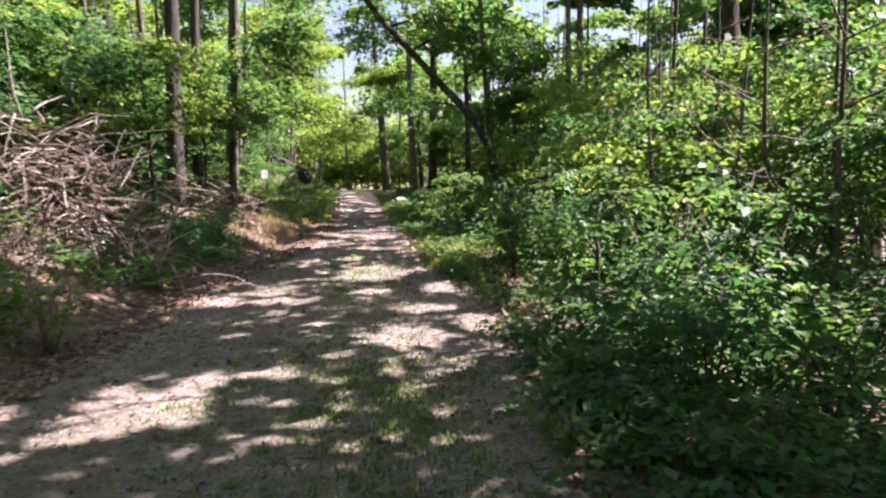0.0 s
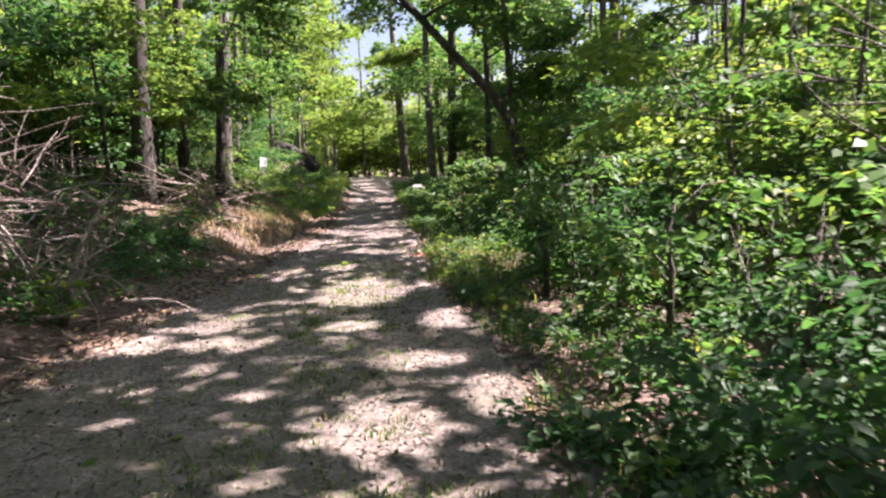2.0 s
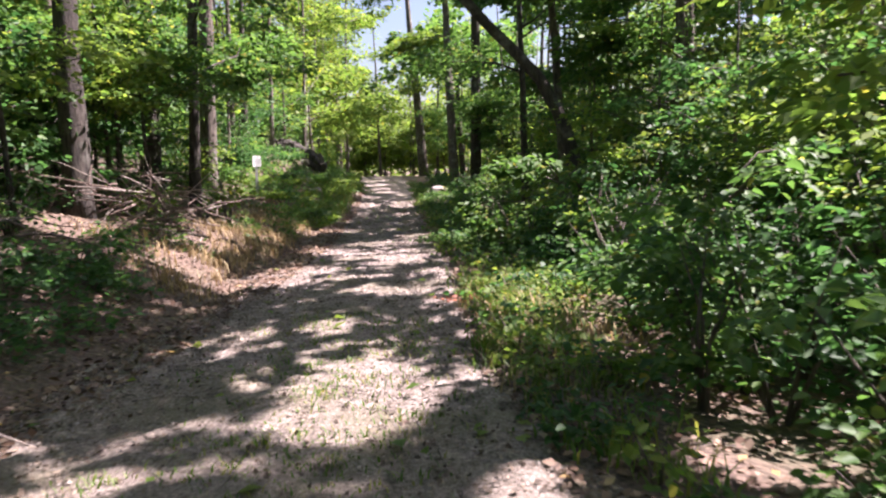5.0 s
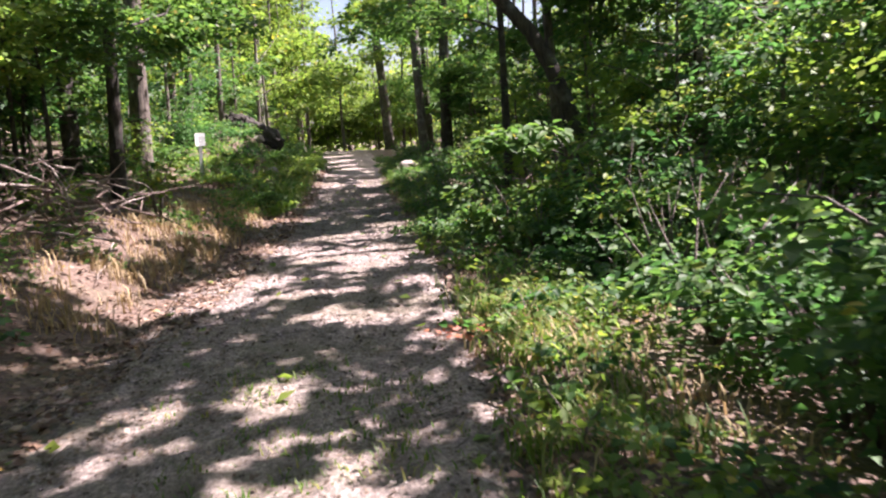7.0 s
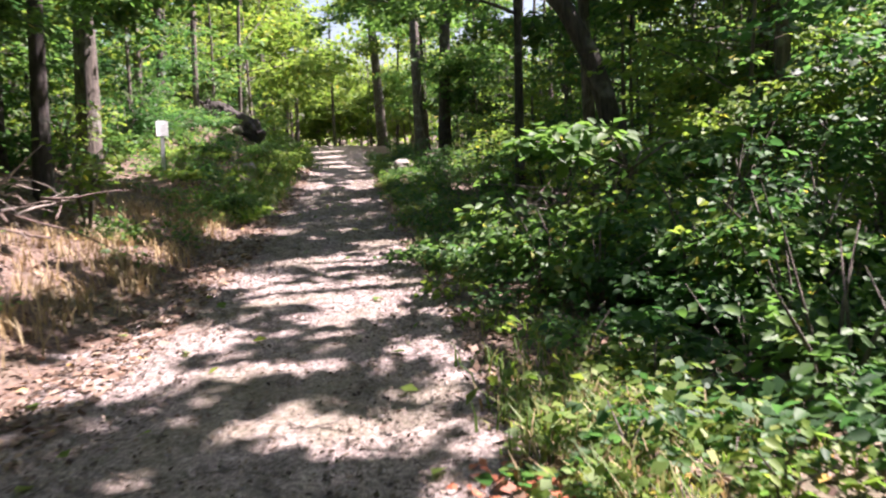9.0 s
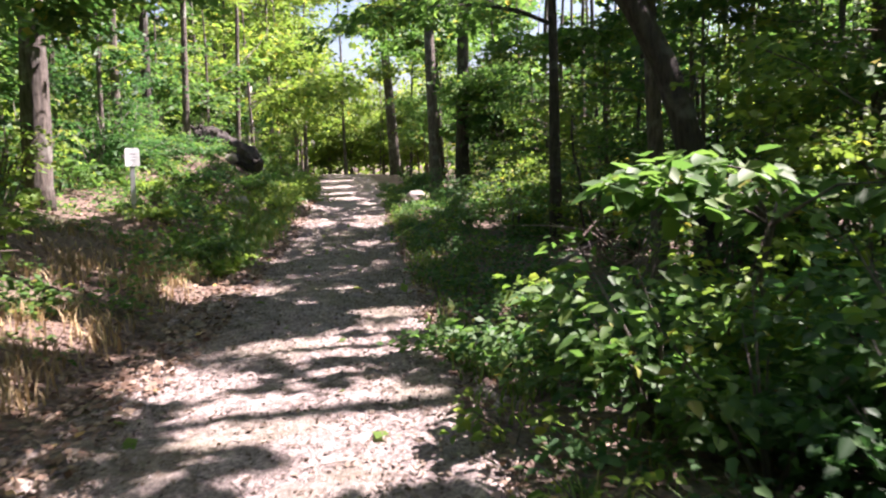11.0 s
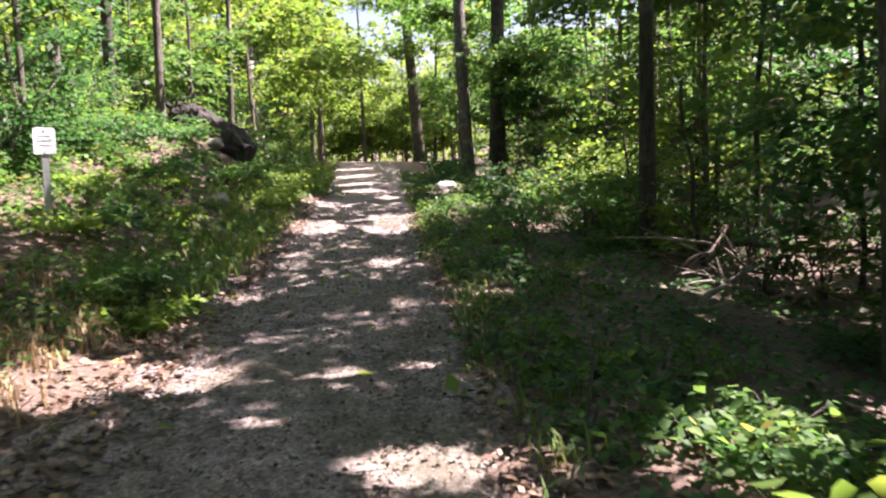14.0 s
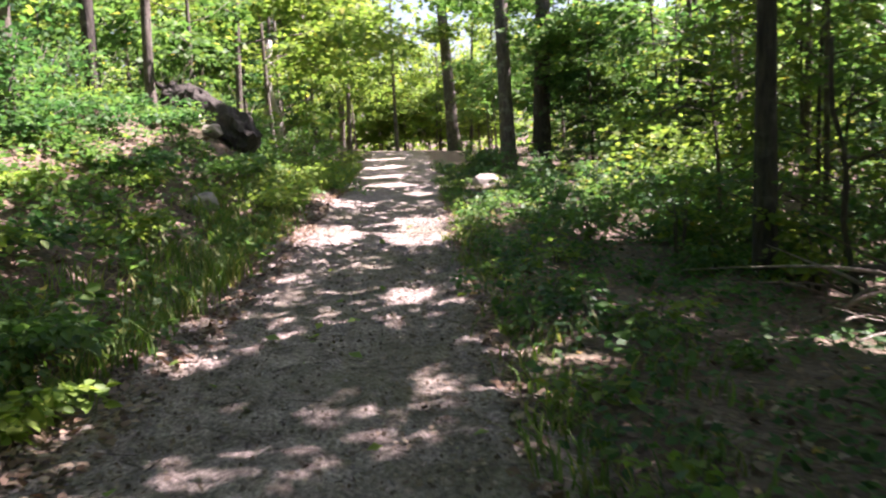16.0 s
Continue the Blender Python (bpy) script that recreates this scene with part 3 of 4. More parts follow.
# loose leaves added high up to shade the track but for its gaps
def shade_track():
    sun_way = np.array(SUN)
    cell = 0.16
    x0, y0, nx, ny = -11.0, 0.0, 120, 430
    cover = np.zeros((nx, ny))
    for _, P, L in CROWNS:
        q = P - sun_way * (P[:, 2:] / sun_way[2])
        i, j = ((q[:, 0] - x0) / cell).astype(int), ((q[:, 1] - y0) / cell).astype(int)
        m = (i >= 1) & (i < nx - 1) & (j >= 1) & (j < ny - 1) & (P[:, 2] > 1.9)
        np.add.at(cover, (i[m], j[m]), 0.33 * L[m] ** 2 / cell ** 2)
    gx1, gy1 = np.meshgrid(x0 + (np.arange(nx) + 0.5) * cell, y0 + (np.arange(ny) + 0.5) * cell, indexing="ij")
    reach_r = edge_r(gy1) + np.where((gy1 > 22) & (gy1 < 33), 4.5, np.where(gy1 < 6, 2.4, np.where(gy1 < 16.5, 1.0, 1.7)))
    lit = (cover < 1.7) & (gx1 > edge_l(gy1) - np.where((gy1 > 11.5) & (gy1 < 17), 5.2, 2.6)) & (gx1 < reach_r)
    for x, y, z, ra, rb in gaps[:high_only]:
        sx0, sy0 = x - sun_way[0] / sun_way[2] * z, y - sun_way[1] / sun_way[2] * z
        lit &= np.hypot((gx1 - sx0) / (ra + 0.06), (gy1 - sy0) / (rb + 0.06)) > 1
    gx1, gy1 = gx1[lit], gy1[lit]
    keep = rng.uniform(0, 1, len(gx1)) < 0.9
    g = np.stack([gx1[keep], gy1[keep], np.zeros(keep.sum())], 1) + rng.normal(0, 0.04, (keep.sum(), 3)) * [1, 1, 0]
    # each added leaf belongs to the crown that the ray meets nearest
    mids = np.array([P.mean(0) for _, P, _ in CROWNS])
    zs = np.linspace(7.2, 12.5, 7)
    best, owner, place = np.full(len(g), 1e9), np.zeros(len(g), int), g.copy()
    for z in zs:
        p = g + sun_way * (z / sun_way[2])
        d = np.linalg.norm((p[:, None, :] - mids[None]) * [1, 1, 0.8], axis=2)
        k = d.argmin(1)
        dm = d[np.arange(len(g)), k]
        m = dm < best
        best[m], owner[m], place[m] = dm[m], k[m], p[m]
    for o in range(len(CROWNS)):
        m = owner == o
        if not m.any():
            continue
        ob = CROWNS[o][0]
        P = place[m] + sun_way * rng.normal(0, 0.35, (m.sum(), 1)) - np.array(ob.location)
        n = len(P)
        A = rng.normal(0, 1, (n, 3)) * [1, 1, 0.4]
        L = np.full(n, 0.36) * rng.uniform(0.8, 1.15, n)
        P = P - unit(A) * L[:, None] * 0.5
        part("added_shade_leaves", leaf_mesh("added_shade_leaves", P, A, sun_way + rng.normal(0, 0.35, (n, 3)), L, GREEN, 0.75), ob)


shade_track()

# the far wood, closing the view all round
def far_wood():
    n = 72000
    a = rng.uniform(0, 2 * math.pi, n)
    d = rng.uniform(44, 78, n)
    P = np.stack([np.cos(a) * d * 0.95 - 3, 34 + np.sin(a) * d * 1.2, np.zeros(n)], 1)
    top = 13 + 4 * np.sin(a * 17) + 3 * np.sin(a * 41 + 1)
    P[:, 2] = rng.uniform(0, 1, n) ** 1.3 * top + lie(np.clip(P[:, 0], -70, 70), np.clip(P[:, 1], -40, 130))
    clump = np.sin(P[:, 0] * 0.9) * np.sin(P[:, 1] * 0.8 + 1) * np.sin(P[:, 2] * 0.9)
    P = P[clump > -0.35]
    k = len(P)
    return leaf_mesh("far_woods", P, rng.normal(0, 1, (k, 3)), rng.normal(0, 0.6, (k, 3)) + [0, 0, 1], rng.uniform(0.4, 0.85, k), LIME, 0.7)


tagged(new("far_woods", far_wood()), "green leafy wood in the distance", "woods", kind="stuff")

# tall light crowns that close the view over the bend
for i in range(13):
    y = 58 + i * 2.6
    tree(edge_l(y) - rng.uniform(0.5, 5.5) + (3 if i % 4 == 0 else 0), y, rng.uniform(11, 17), 0.1, 3.6, 3.5, 3200, LIME, BARK, "tall tree with light green leaves near the bend", size=0.26, limbs=16, group="trees of the wood")
# leafy screen behind the bend
for i in range(38):
    x, y = rng.uniform(-18, -1), rng.uniform(75, 97)
    tree(x, y, rng.uniform(5, 10), 0.06, rng.uniform(2.4, 3.2), 0.4, 2300, LIME, BARK, "young tree with light green leaves beyond the bend", size=0.27, limbs=12, group="trees of the wood")

# saplings: leafy nearly to the ground
for i in range(20):
    y = rng.uniform(12.5, 31)
    x = edge_l(y) - rng.uniform(2.0, 5.5)
    if in_clearing(x, y, 1.7):
        x -= 2.2
    tree(x, y, rng.uniform(3.6, 5.6), 0.035, 1.6, 1.3 if y < 23 else 0.8, 3000, [DARK, GREEN, LIME][i % 3], BARK_DARK, "leafy young tree on the bank", size=0.11, limbs=12, group="saplings", name="sapling", dip=0.05)
for i in range(18):
    tree(rng.uniform(-10.5, -6.6), 11 + i * 0.75 + rng.uniform(-0.4, 0.4), rng.uniform(2.6, 4.6), 0.03, 1.7, 0.5, 2300, [DARK, GREEN, DARK][i % 3], BARK_DARK, "leafy young tree in the shade of the bank", size=0.125, limbs=13, group="saplings", name="sapling", dip=0.05)
for i in range(30):
    y = 8.5 + i * 0.62 + rng.uniform(-0.3, 0.3)
    x = edge_r(y) + rng.uniform(3.0 if y < 12 else 3.8, 7.2)
    tree(x, y, rng.uniform(4.2, 6.4), 0.034, 1.75, 1.2, 2600, [GREEN, LIME, GREEN, LIME, DARK][i % 5], BARK, "leafy young tree in the undergrowth", size=0.12, limbs=14, group="saplings", name="sapling", dip=0.05)
for i in range(14):
    y = 17 + i * 0.95 + rng.uniform(-0.4, 0.4)
    x = edge_l(y) - rng.uniform(4.2, 7.5)
    tree(x, y, rng.uniform(4.2, 6.2), 0.034, 1.8, 1.5, 2500, [LIME, GREEN, LIME][i % 3], BARK_DARK, "leafy young tree on the bank", size=0.12, limbs=14, group="saplings", name="sapling", dip=0.05)
count = 0
for i in range(6000):
    if count >= 92:
        break
    y = rng.uniform(6.5, 70)
    x = rng.uniform(-16, 14)
    side_r, side_l = x - edge_r(y), edge_l(y) - x
    lim_r = 2.5 if y < 22 else 3.4
    if not (lim_r < side_r < 11 or (2.3 if y > 13 else 3.4) < side_l < 9):
        continue
    if in_clearing(x, y, 1.6) or (y > 28 and min(off_line(x, y, (-1.2, 26), (-0.5, 48)), off_line(x, y, (-1.5, 28), (-1.5, 46.5)), off_line(x, y, (-2.0, 30), (-4.5, 69))) < 1.25):
        continue
    count += 1
    hh = rng.uniform(2.6, 5.8) if side_r > 0 or y > 23 else rng.uniform(4.2, 6)
    near = y < 34 and abs(x + 1.5) < 7
    tree(x, y, hh, 0.014 + 0.005 * hh, 1.3 + 0.1 * hh, 0.6 if side_r > 0 or y > 23 else 1.4, 2700 if near else 1550, [GREEN, LIME, GREEN, DARK][count % 4], BARK, "leafy young tree in the undergrowth",
         size=0.105 if near else 0.165, limbs=12, group="saplings", name="sapling", dip=0.05)

for i in range(34):
    y = rng.uniform(25, 48)
    x = edge_r(y) + rng.uniform(4.0, 11)
    tree(x, y, rng.uniform(2.5, 5.5), 0.03, 1.7, 0.35, 1900, [DARK, GREEN, GREEN, LIME][i % 4], BARK_DARK, "leafy young tree in the undergrowth", size=0.135, limbs=13, group="saplings", name="sapling", dip=0.05)
for i in range(20):
    y = rng.uniform(24, 46)
    x = edge_r(y) + rng.uniform(3.2, 10)
    shrub(x, y, rng.uniform(0.5, 1.2), 0.7, 480, 0.11, [DARK, GREEN, DARK, LIME][i % 4], "dark green bush in the shade of the wood", fine=False, group="bushes of the wood")
# bushes below the track
for i in range(72):
    y = rng.uniform(4.0, 24.5)
    x = edge_r(y) + rng.uniform(2.6 if y > 22.3 else 1.5 if 12 < y < 18.5 else 0.75, 4.8)
    d = x - edge_r(y)
    hh = 0.45 + 0.36 * d + rng.uniform(0, 0.35)
    if y < 7:
        hh *= 0.7
    shrub(x, y, hh, 0.5 + 0.13 * d, 560, 0.09, [GREEN, DARK, GREEN, DARK, LIME if y > 9 else DARK][i % 5], "dense green bush beside the track", group="bushes beside the track")
for i in range(44):
    y = rng.uniform(24.5, 50)
    x = edge_r(y) + rng.uniform(2.9 if y < 31 else 0.5, 5.5)
    shrub(x, y, rng.uniform(0.4, 0.75) + 0.12 * (x - edge_r(y)), 0.55, 440, 0.09, [DARK, GREEN, DARK, LIME][i % 4], "low dark green bush beside the track", group="bushes beside the track")
for i in range(12):
    y = rng.uniform(31, 37.5)
    x = edge_r(y) + rng.uniform(0.9, 4.2)
    shrub(x, y, rng.uniform(0.4, 0.8), 0.65, 560, 0.09, [GREEN, DARK, GREEN][i % 3], "leafy green bush beside the track", group="bushes beside the track")
# the dark thicket under the reaching sapling
for i in range(30):
    y = rng.uniform(17.2, 23.2)
    x = edge_r(y) + (rng.uniform(1.25, 3.2) if i < 20 and y < 22 else rng.uniform(2.6, 5.2))
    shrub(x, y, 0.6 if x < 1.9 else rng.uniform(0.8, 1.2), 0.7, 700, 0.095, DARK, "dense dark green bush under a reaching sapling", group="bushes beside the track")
# low herbs on the verges
for i in range(225):
    y = rng.uniform(2.6, 48) if i < 170 else rng.uniform(2.4, 10)
    x = edge_r(y) + (rng.uniform(-0.05, 1.5) if i < 170 else rng.uniform(0.1, 2.4))
    shrub(x, y, rng.uniform(0.12, 0.36), 0.27, 100, 0.07, [LIME if y > 8 else DARK, GREEN, DARK][i % 3], "low leafy herb on the verge", name="herb", stems=3, category="herb", group="herbs on the verge")
def herb_carpet(x, y, per, high, size, mat, name, label):
    """Low herbs grown together: rosettes of small leaves."""
    k = len(x)
    n = k * per
    cx, cy, hh = np.repeat(x, per), np.repeat(y, per), np.repeat(high * rng.uniform(0.5, 1.2, k), per)
    a, d = rng.uniform(0, 2 * math.pi, n), rng.uniform(0.02, 0.3, n)
    px, py3 = cx + np.cos(a) * d, cy + np.sin(a) * d
    P = np.stack([px, py3, path_top(px, py3) + hh * rng.uniform(0.1, 1, n) * (1.1 - d * 2)], 1)
    A = np.stack([np.cos(a), np.sin(a), rng.normal(0.0, 0.35, n)], 1)
    N = rng.normal(0, 0.4, (n, 3)) + [0, 0, 1]
    tagged(new(name, leaf_mesh(name, P, A, N, size * rng.uniform(0.6, 1.3, n), mat, 0.7)), label, "herbs", kind="stuff")


ty = rng.uniform(5, 27, 80)
herb_carpet(edge_l(ty) - rng.uniform(0.5, 3.2, 80), ty, 60, 0.3, 0.075, GREEN, "low_herbs", "scattered green herbs on the leaf-strewn bank")
ty = rng.uniform(25, 48, 200)
herb_carpet(edge_l(ty) - rng.uniform(0.0, 4.5, 200), ty, 70, 0.28, 0.085, GREEN, "low_herbs", "green herbs covering the bank")
ty = rng.uniform(3, 46, 220)
herb_carpet(edge_r(ty) + np.where((ty > 22.3) & (ty < 31), rng.uniform(1.4, 6, 220), rng.uniform(0.2, 6, 220)), ty, 60, 0.26, 0.085, DARK, "low_herbs", "dark green herbs under the bushes below the track")
# bushes on the bank
for i in range(80):
    y = rng.uniform(25.5, 62) if i < 56 else rng.uniform(27, 44)
    x = edge_l(y) - (rng.uniform(0.1, 3.6) if i < 56 else rng.uniform(0.8, 4.5))
    d = edge_l(y) - x
    low = in_clearing(x, y, 0.8) or off_line(x, y, (-3.2, 24), (-6.8, 36)) < 1.5
    shrub(x, y, 0.25 if low else 0.3 + 0.28 * d + rng.uniform(0, 0.3), 0.45 + 0.08 * d, 460, 0.09, [GREEN, LIME, DARK][i % 3], "green bush on the bank beside the track", group="bushes on the bank")
for i in range(34):
    y = rng.uniform(7.5, 26)
    x = edge_l(y) - rng.uniform(2.2, 5.5)
    shrub(x, y, 0.3 if in_clearing(x, y, 0.8) else rng.uniform(0.3, 0.7), 0.55, 300, 0.09, [DARK, GREEN, DARK, LIME][i % 4], "green bush on the leaf-strewn bank", group="bushes on the bank")

for x, y, h in ((-7.2, 30.0, 0.9), (-7.8, 31.2, 1.1), (-7.1, 31.8, 0.6), (-8.3, 34.0, 1.2), (-8.1, 35.3, 0.9), (-9.0, 31.5, 1.4),
                (-8.2, 28.0, 1.2), (-8.9, 36.8, 1.5), (-7.7, 38.2, 1.6), (-6.5, 38.6, 1.4), (-5.5, 38.8, 1.0), (-8.3, 29.4, 1.1), (-7.6, 37.4, 0.8), (-6.4, 37.6, 0.7), (-5.2, 37.4, 0.5),
                (-5.0, 35.0, 0.4), (-4.9, 33.2, 0.35), (-5.5, 34.6, 0.22), (-7.4, 27.6, 1.1), (-7.2, 28.6, 0.7)):
    shrub(x, y, h, 0.72, 760, 0.095, [DARK, GREEN, LIME][int(y * 10) % 3], "green bush growing round the log on the bank", fine=False, stems=6, group="bushes on the bank")
# ---- single plants that stand out ----
shrub(-3.62, 10.55, 0.62, 0.2, 150, 0.085, LIME, "small yellow-green seedling tree lit by the sun", name="seedling", stems=3, category="sapling")
shrub(-3.5, 7.3, 0.95, 0.45, 260, 0.085, LIME, "straggly bush with thin dry stems on the verge", stems=9, bark=DEADWOOD)
shrub(-3.9, 6.6, 0.9, 0.5, 320, 0.085, GREEN, "straggly bush with thin dry stems on the verge", stems=9, bark=DEADWOOD)
shrub(-4.6, 7.4, 0.8, 0.5, 240, 0.085, GREEN, "straggly bush with thin dry stems on the verge", stems=9, bark=DEADWOOD)
for x, y, h in ((-4.5, 14.4, 0.4), (-4.6, 15.9, 0.4), (-5.6, 14.9, 0.8), (-5.6, 16.4, 0.7)):
    shrub(x, y, h, 0.6, 330, 0.085, DARK, "dark green bush at the foot of the bank", stems=7)
shrub(-5.2, 13.2, 0.6, 0.6, 300, 0.09, DARK, "dense dark green bush at the foot of the bank", stems=8)
shrub(-4.9, 22.3, 1.2, 0.5, 420, 0.1, LIME, "light green bush among dry stems on the bank", stems=6)


def overhang(x, y, tips, size, mat, label):
    """A sapling with long boughs of broad leaves that reach towards the track."""
    z = H(x, y)
    ob = thing("sapling", label, "sapling", "", (x, y, z - 0.05))
    part("stem", tubes("stem", [([(0, 0, 0), (0.04, -0.02, 0.7), (0.0, 0.03, 0.9), (0.08, 0, 1.25)], [0.03, 0.025, 0.02, 0.008], 8, 0.2)], BARK), ob)
    C, D = [], []
    for tx, ty, tz in tips:
        e = np.array([tx - x, ty - y, tz - z + 0.05])
        b = np.array([0.02, 0, max(0.4, e[2] - 0.3)])
        line = [tuple(b), tuple(b * 0.5 + e * 0.5 + [0, 0, 0.12]), tuple(e)]
        part("bough", tubes("bough", [(line, [0.014, 0.009, 0.004], 6, 0.1)], BARK), ob)
        for k in range(12):
            f = rng.uniform(0.2, 1)
            C.append(b + (e - b) * f + [0, 0, 0.08 * math.sin(f * 3)])
            D.append(((e - b) + rng.normal(0, 0.45, 3)) * [1, 1, 0.25])
    P, A, N, L = spray_points(np.array(C), np.array(D), 0.4, 7, size, 0.3, 0.35)
    part("foliage", leaf_mesh("foliage", P, A, N, L, mat, 0.72, True), ob)


overhang(0.95, 20.3, [(-0.1, 19.5, 1.24), (0.2, 19.8, 1.28), (0.35, 20.1, 1.27), (0.6, 20.0, 1.3), (0.75, 20.9, 1.25), (1.5, 19.6, 1.2), (1.4, 21.0, 1.1)], 0.15, GREEN, "sapling with broad sunlit leaves reaching over the verge")
overhang(1.6, 13.6, [(0.9, 13.0, 0.9), (1.2, 12.6, 1.1), (1.9, 12.9, 1.3), (1.0, 14.2, 1.0), (2.2, 13.9, 1.4)], 0.11, GREEN, "sapling with broad green leaves beside the track")
overhang(1.75, 9.6, [(1.3, 9.0, 0.7), (1.6, 8.7, 0.9), (2.2, 9.0, 1.1), (1.4, 10.2, 0.8), (2.4, 9.9, 1.2)], 0.11, GREEN, "sapling with broad green leaves beside the track")


# ---- dead wood ----
def dead_shrub(x, y, lines, r, label, name="dead_shrub"):
    z = H(x, y)
    ob = thing(name, label, "dead shrub", "", (x, y, z - 0.06))
    for way, ln, k in lines:
        line = limb_path((0, 0, 0), way, ln, 0.02, 6)
        part("stem", tubes("stem", [(line, list(np.linspace(r * k, 0.006, len(line))), 7, 0.25)], DEADWOOD), ob)
        for j in (2, 3, 4, 5):
            tw = limb_path(line[j], [rng.normal(0, 1), rng.normal(0, 0.7), rng.uniform(-0.2, 0.9)], ln * rng.uniform(0.25, 0.5), -0.03, 4)
            part("twig", tubes("twig", [(tw, list(np.linspace(r * k * 0.45, 0.003, len(tw))), 5, 0.2)], DEADWOOD), ob)
    return ob


dead_shrub(-3.92, 11.3, [((0.05, 0.1, 1), 1.35, 1.0), ((-0.75, 0, 0.9), 1.5, 0.7), ((-0.9, 0.3, 0.5), 1.3, 0.6), ((0.3, 0.2, 1), 0.9, 0.5)], 0.055, "bleached dead shrub with crooked bare stems on the bank")
dead_shrub(-4.7, 11.6, [((-0.2, 0.1, 1), 1.5, 0.8), ((0.6, 0, 0.9), 1.2, 0.7), ((-0.7, 0.3, 0.6), 1.3, 0.6)], 0.05, "bleached dead shrub with crooked bare stems on the bank")


def brush_pile(x, y, n, spread_x, spread_y, high, label):
    z = H(x, y)
    ob = thing("brush_pile", label, "brush pile", "", (x, y, z - 0.04))
    for i in range(n):
        px, py2 = rng.normal(0, spread_x * 0.45), rng.normal(0, spread_y * 0.45)
        g = H(x + px, y + py2) - z + 0.04
        start = (px, py2, g + rng.uniform(0, high) * math.exp(-(px / spread_x) ** 2))
        ln = rng.uniform(0.35, 1.0) if i % 7 else rng.uniform(1.2, 2.0)
        line = limb_path(start, [rng.normal(0, 1), rng.normal(0, 0.8), rng.normal(0.05, 0.5)], ln, -0.05, 5)
        part("branch", tubes("branch", [(line, list(np.linspace(rng.uniform(0.007, 0.02), 0.003, len(line))), 5, 0.2)], DEADWOOD if i % 5 < 2 else DRY_BROWN), ob)


brush_pile(-5.1, 10.9, 400, 1.25, 1.2, 1.8, "heap of dry dead branches and twigs on the bank")
brush_pile(-5.2, 13.6, 120, 0.9, 1.5, 1.1, "heap of dry dead branches and twigs on the bank")
brush_pile(-5.2, 19.6, 130, 0.9, 1.6, 0.9, "dry bare stems tangled on the bank")
brush_pile(1.5, 28.5, 70, 0.9, 0.9, 0.5, "fallen branches on the ground below the track")


def log(points, radii, label):
    x, y, z = points[len(points) // 2]
    ob = thing("fallen_log", label, "log", "", (x, y, H(x, y)))
    pts = np.array(points) - [x, y, H(x, y)]
    t, f = np.linspace(0, 1, len(points)), np.linspace(0, 1, 30)
    line = [tuple(np.array([np.interp(q, t, pts[:, i]) for i in range(3)]) + rng.normal(0, 0.006, 3)) for q in f]
    rad = [float(np.interp(q, t, radii)) * rng.uniform(0.97, 1.03) for q in f]
    V, F = tube(line, rad, 26, 0.5)
    V = [tuple(Vector(v) + 0.05 * noise.noise_vector(Vector(v) * 7) + 0.025 * noise.noise_vector(Vector(v) * 19)) for v in V]
    part("trunk", mesh_from("trunk", V, F, CHARRED, False), ob)
    for k, way in ((6, (-0.6, -0.3, 0.5)), (20, (0.6, 0.1, 0.35))):
        tw = limb_path(line[k], way, 0.45, 0.0, 4)
        part("branch_stub", tubes("branch_stub", [(tw, [0.10, 0.07, 0.06, 0.045, 0.03], 8, 0.4)], CHARRED), ob)


log([(-7.35, 36.6, 2.04), (-7.15, 36.5, 2.0), (-6.8, 36.3, 1.86), (-6.3, 36.0, 1.6), (-5.85, 35.75, 1.33), (-5.6, 35.6, 1.14)], [0.18, 0.27, 0.3, 0.3, 0.27, 0.2], "dark rotten fallen log lying up the bank")


def rock(x, y, r, flat, label):
    bm = bmesh.new()
    bmesh.ops.create_icosphere(bm, subdivisions=3, radius=r)
    for v in bm.verts:
        v.co *= 1 + 0.35 * noise.noise(v.co * (1.4 / r) + Vector((x, y, 0)))
        v.co.z *= flat
    me = bpy.data.meshes.new("rock")
    bm.to_mesh(me)
    bm.free()
    me.materials.append(STONE)
    ob = new("rock", me)
    ob.location = (x, y, H(x, y) + r * flat * 0.35)
    tagged(ob, label, "rock")


rock(-2.0, 41.0, 0.33, 0.55, "pale weathered rock on the verge of the track")
rock(-6.55, 35.55, 0.2, 0.75, "pale weathered rock under a fallen log")
rock(-6.2, 35.4, 0.18, 0.7, "pale weathered rock under a fallen log")
rock(-5.2, 32.2, 0.16, 0.7, "small pale rock among the grass")


# ---- the sign ----
def box(name, size, at, mat, parent, bevel=0.004, clip=0.0, label=""):
    bm = bmesh.new()
    bmesh.ops.create_cube(bm, size=1.0)
    for v in bm.verts:
        v.co = Vector((v.co.x * size[0], v.co.y * size[1], v.co.z * size[2]))
    if clip:
        top = [e for e in bm.edges if abs(e.verts[0].co.x - e.verts[1].co.x) < 1e-6 and abs(e.verts[0].co.z - e.verts[1].co.z) < 1e-6 and e.verts[0].co.z > 0]
        bmesh.ops.bevel(bm, geom=top, offset=clip, segments=3, affect="EDGES", profile=0.5)
    bmesh.ops.bevel(bm, geom=bm.edges[:], offset=bevel, segments=2, affect="EDGES", profile=0.5)
    me = bpy.data.meshes.new(name)
    bm.to_mesh(me)
    bm.free()
    me.materials.append(mat)
    ob = part(name, me, parent, label)
    ob.location = at
    return ob


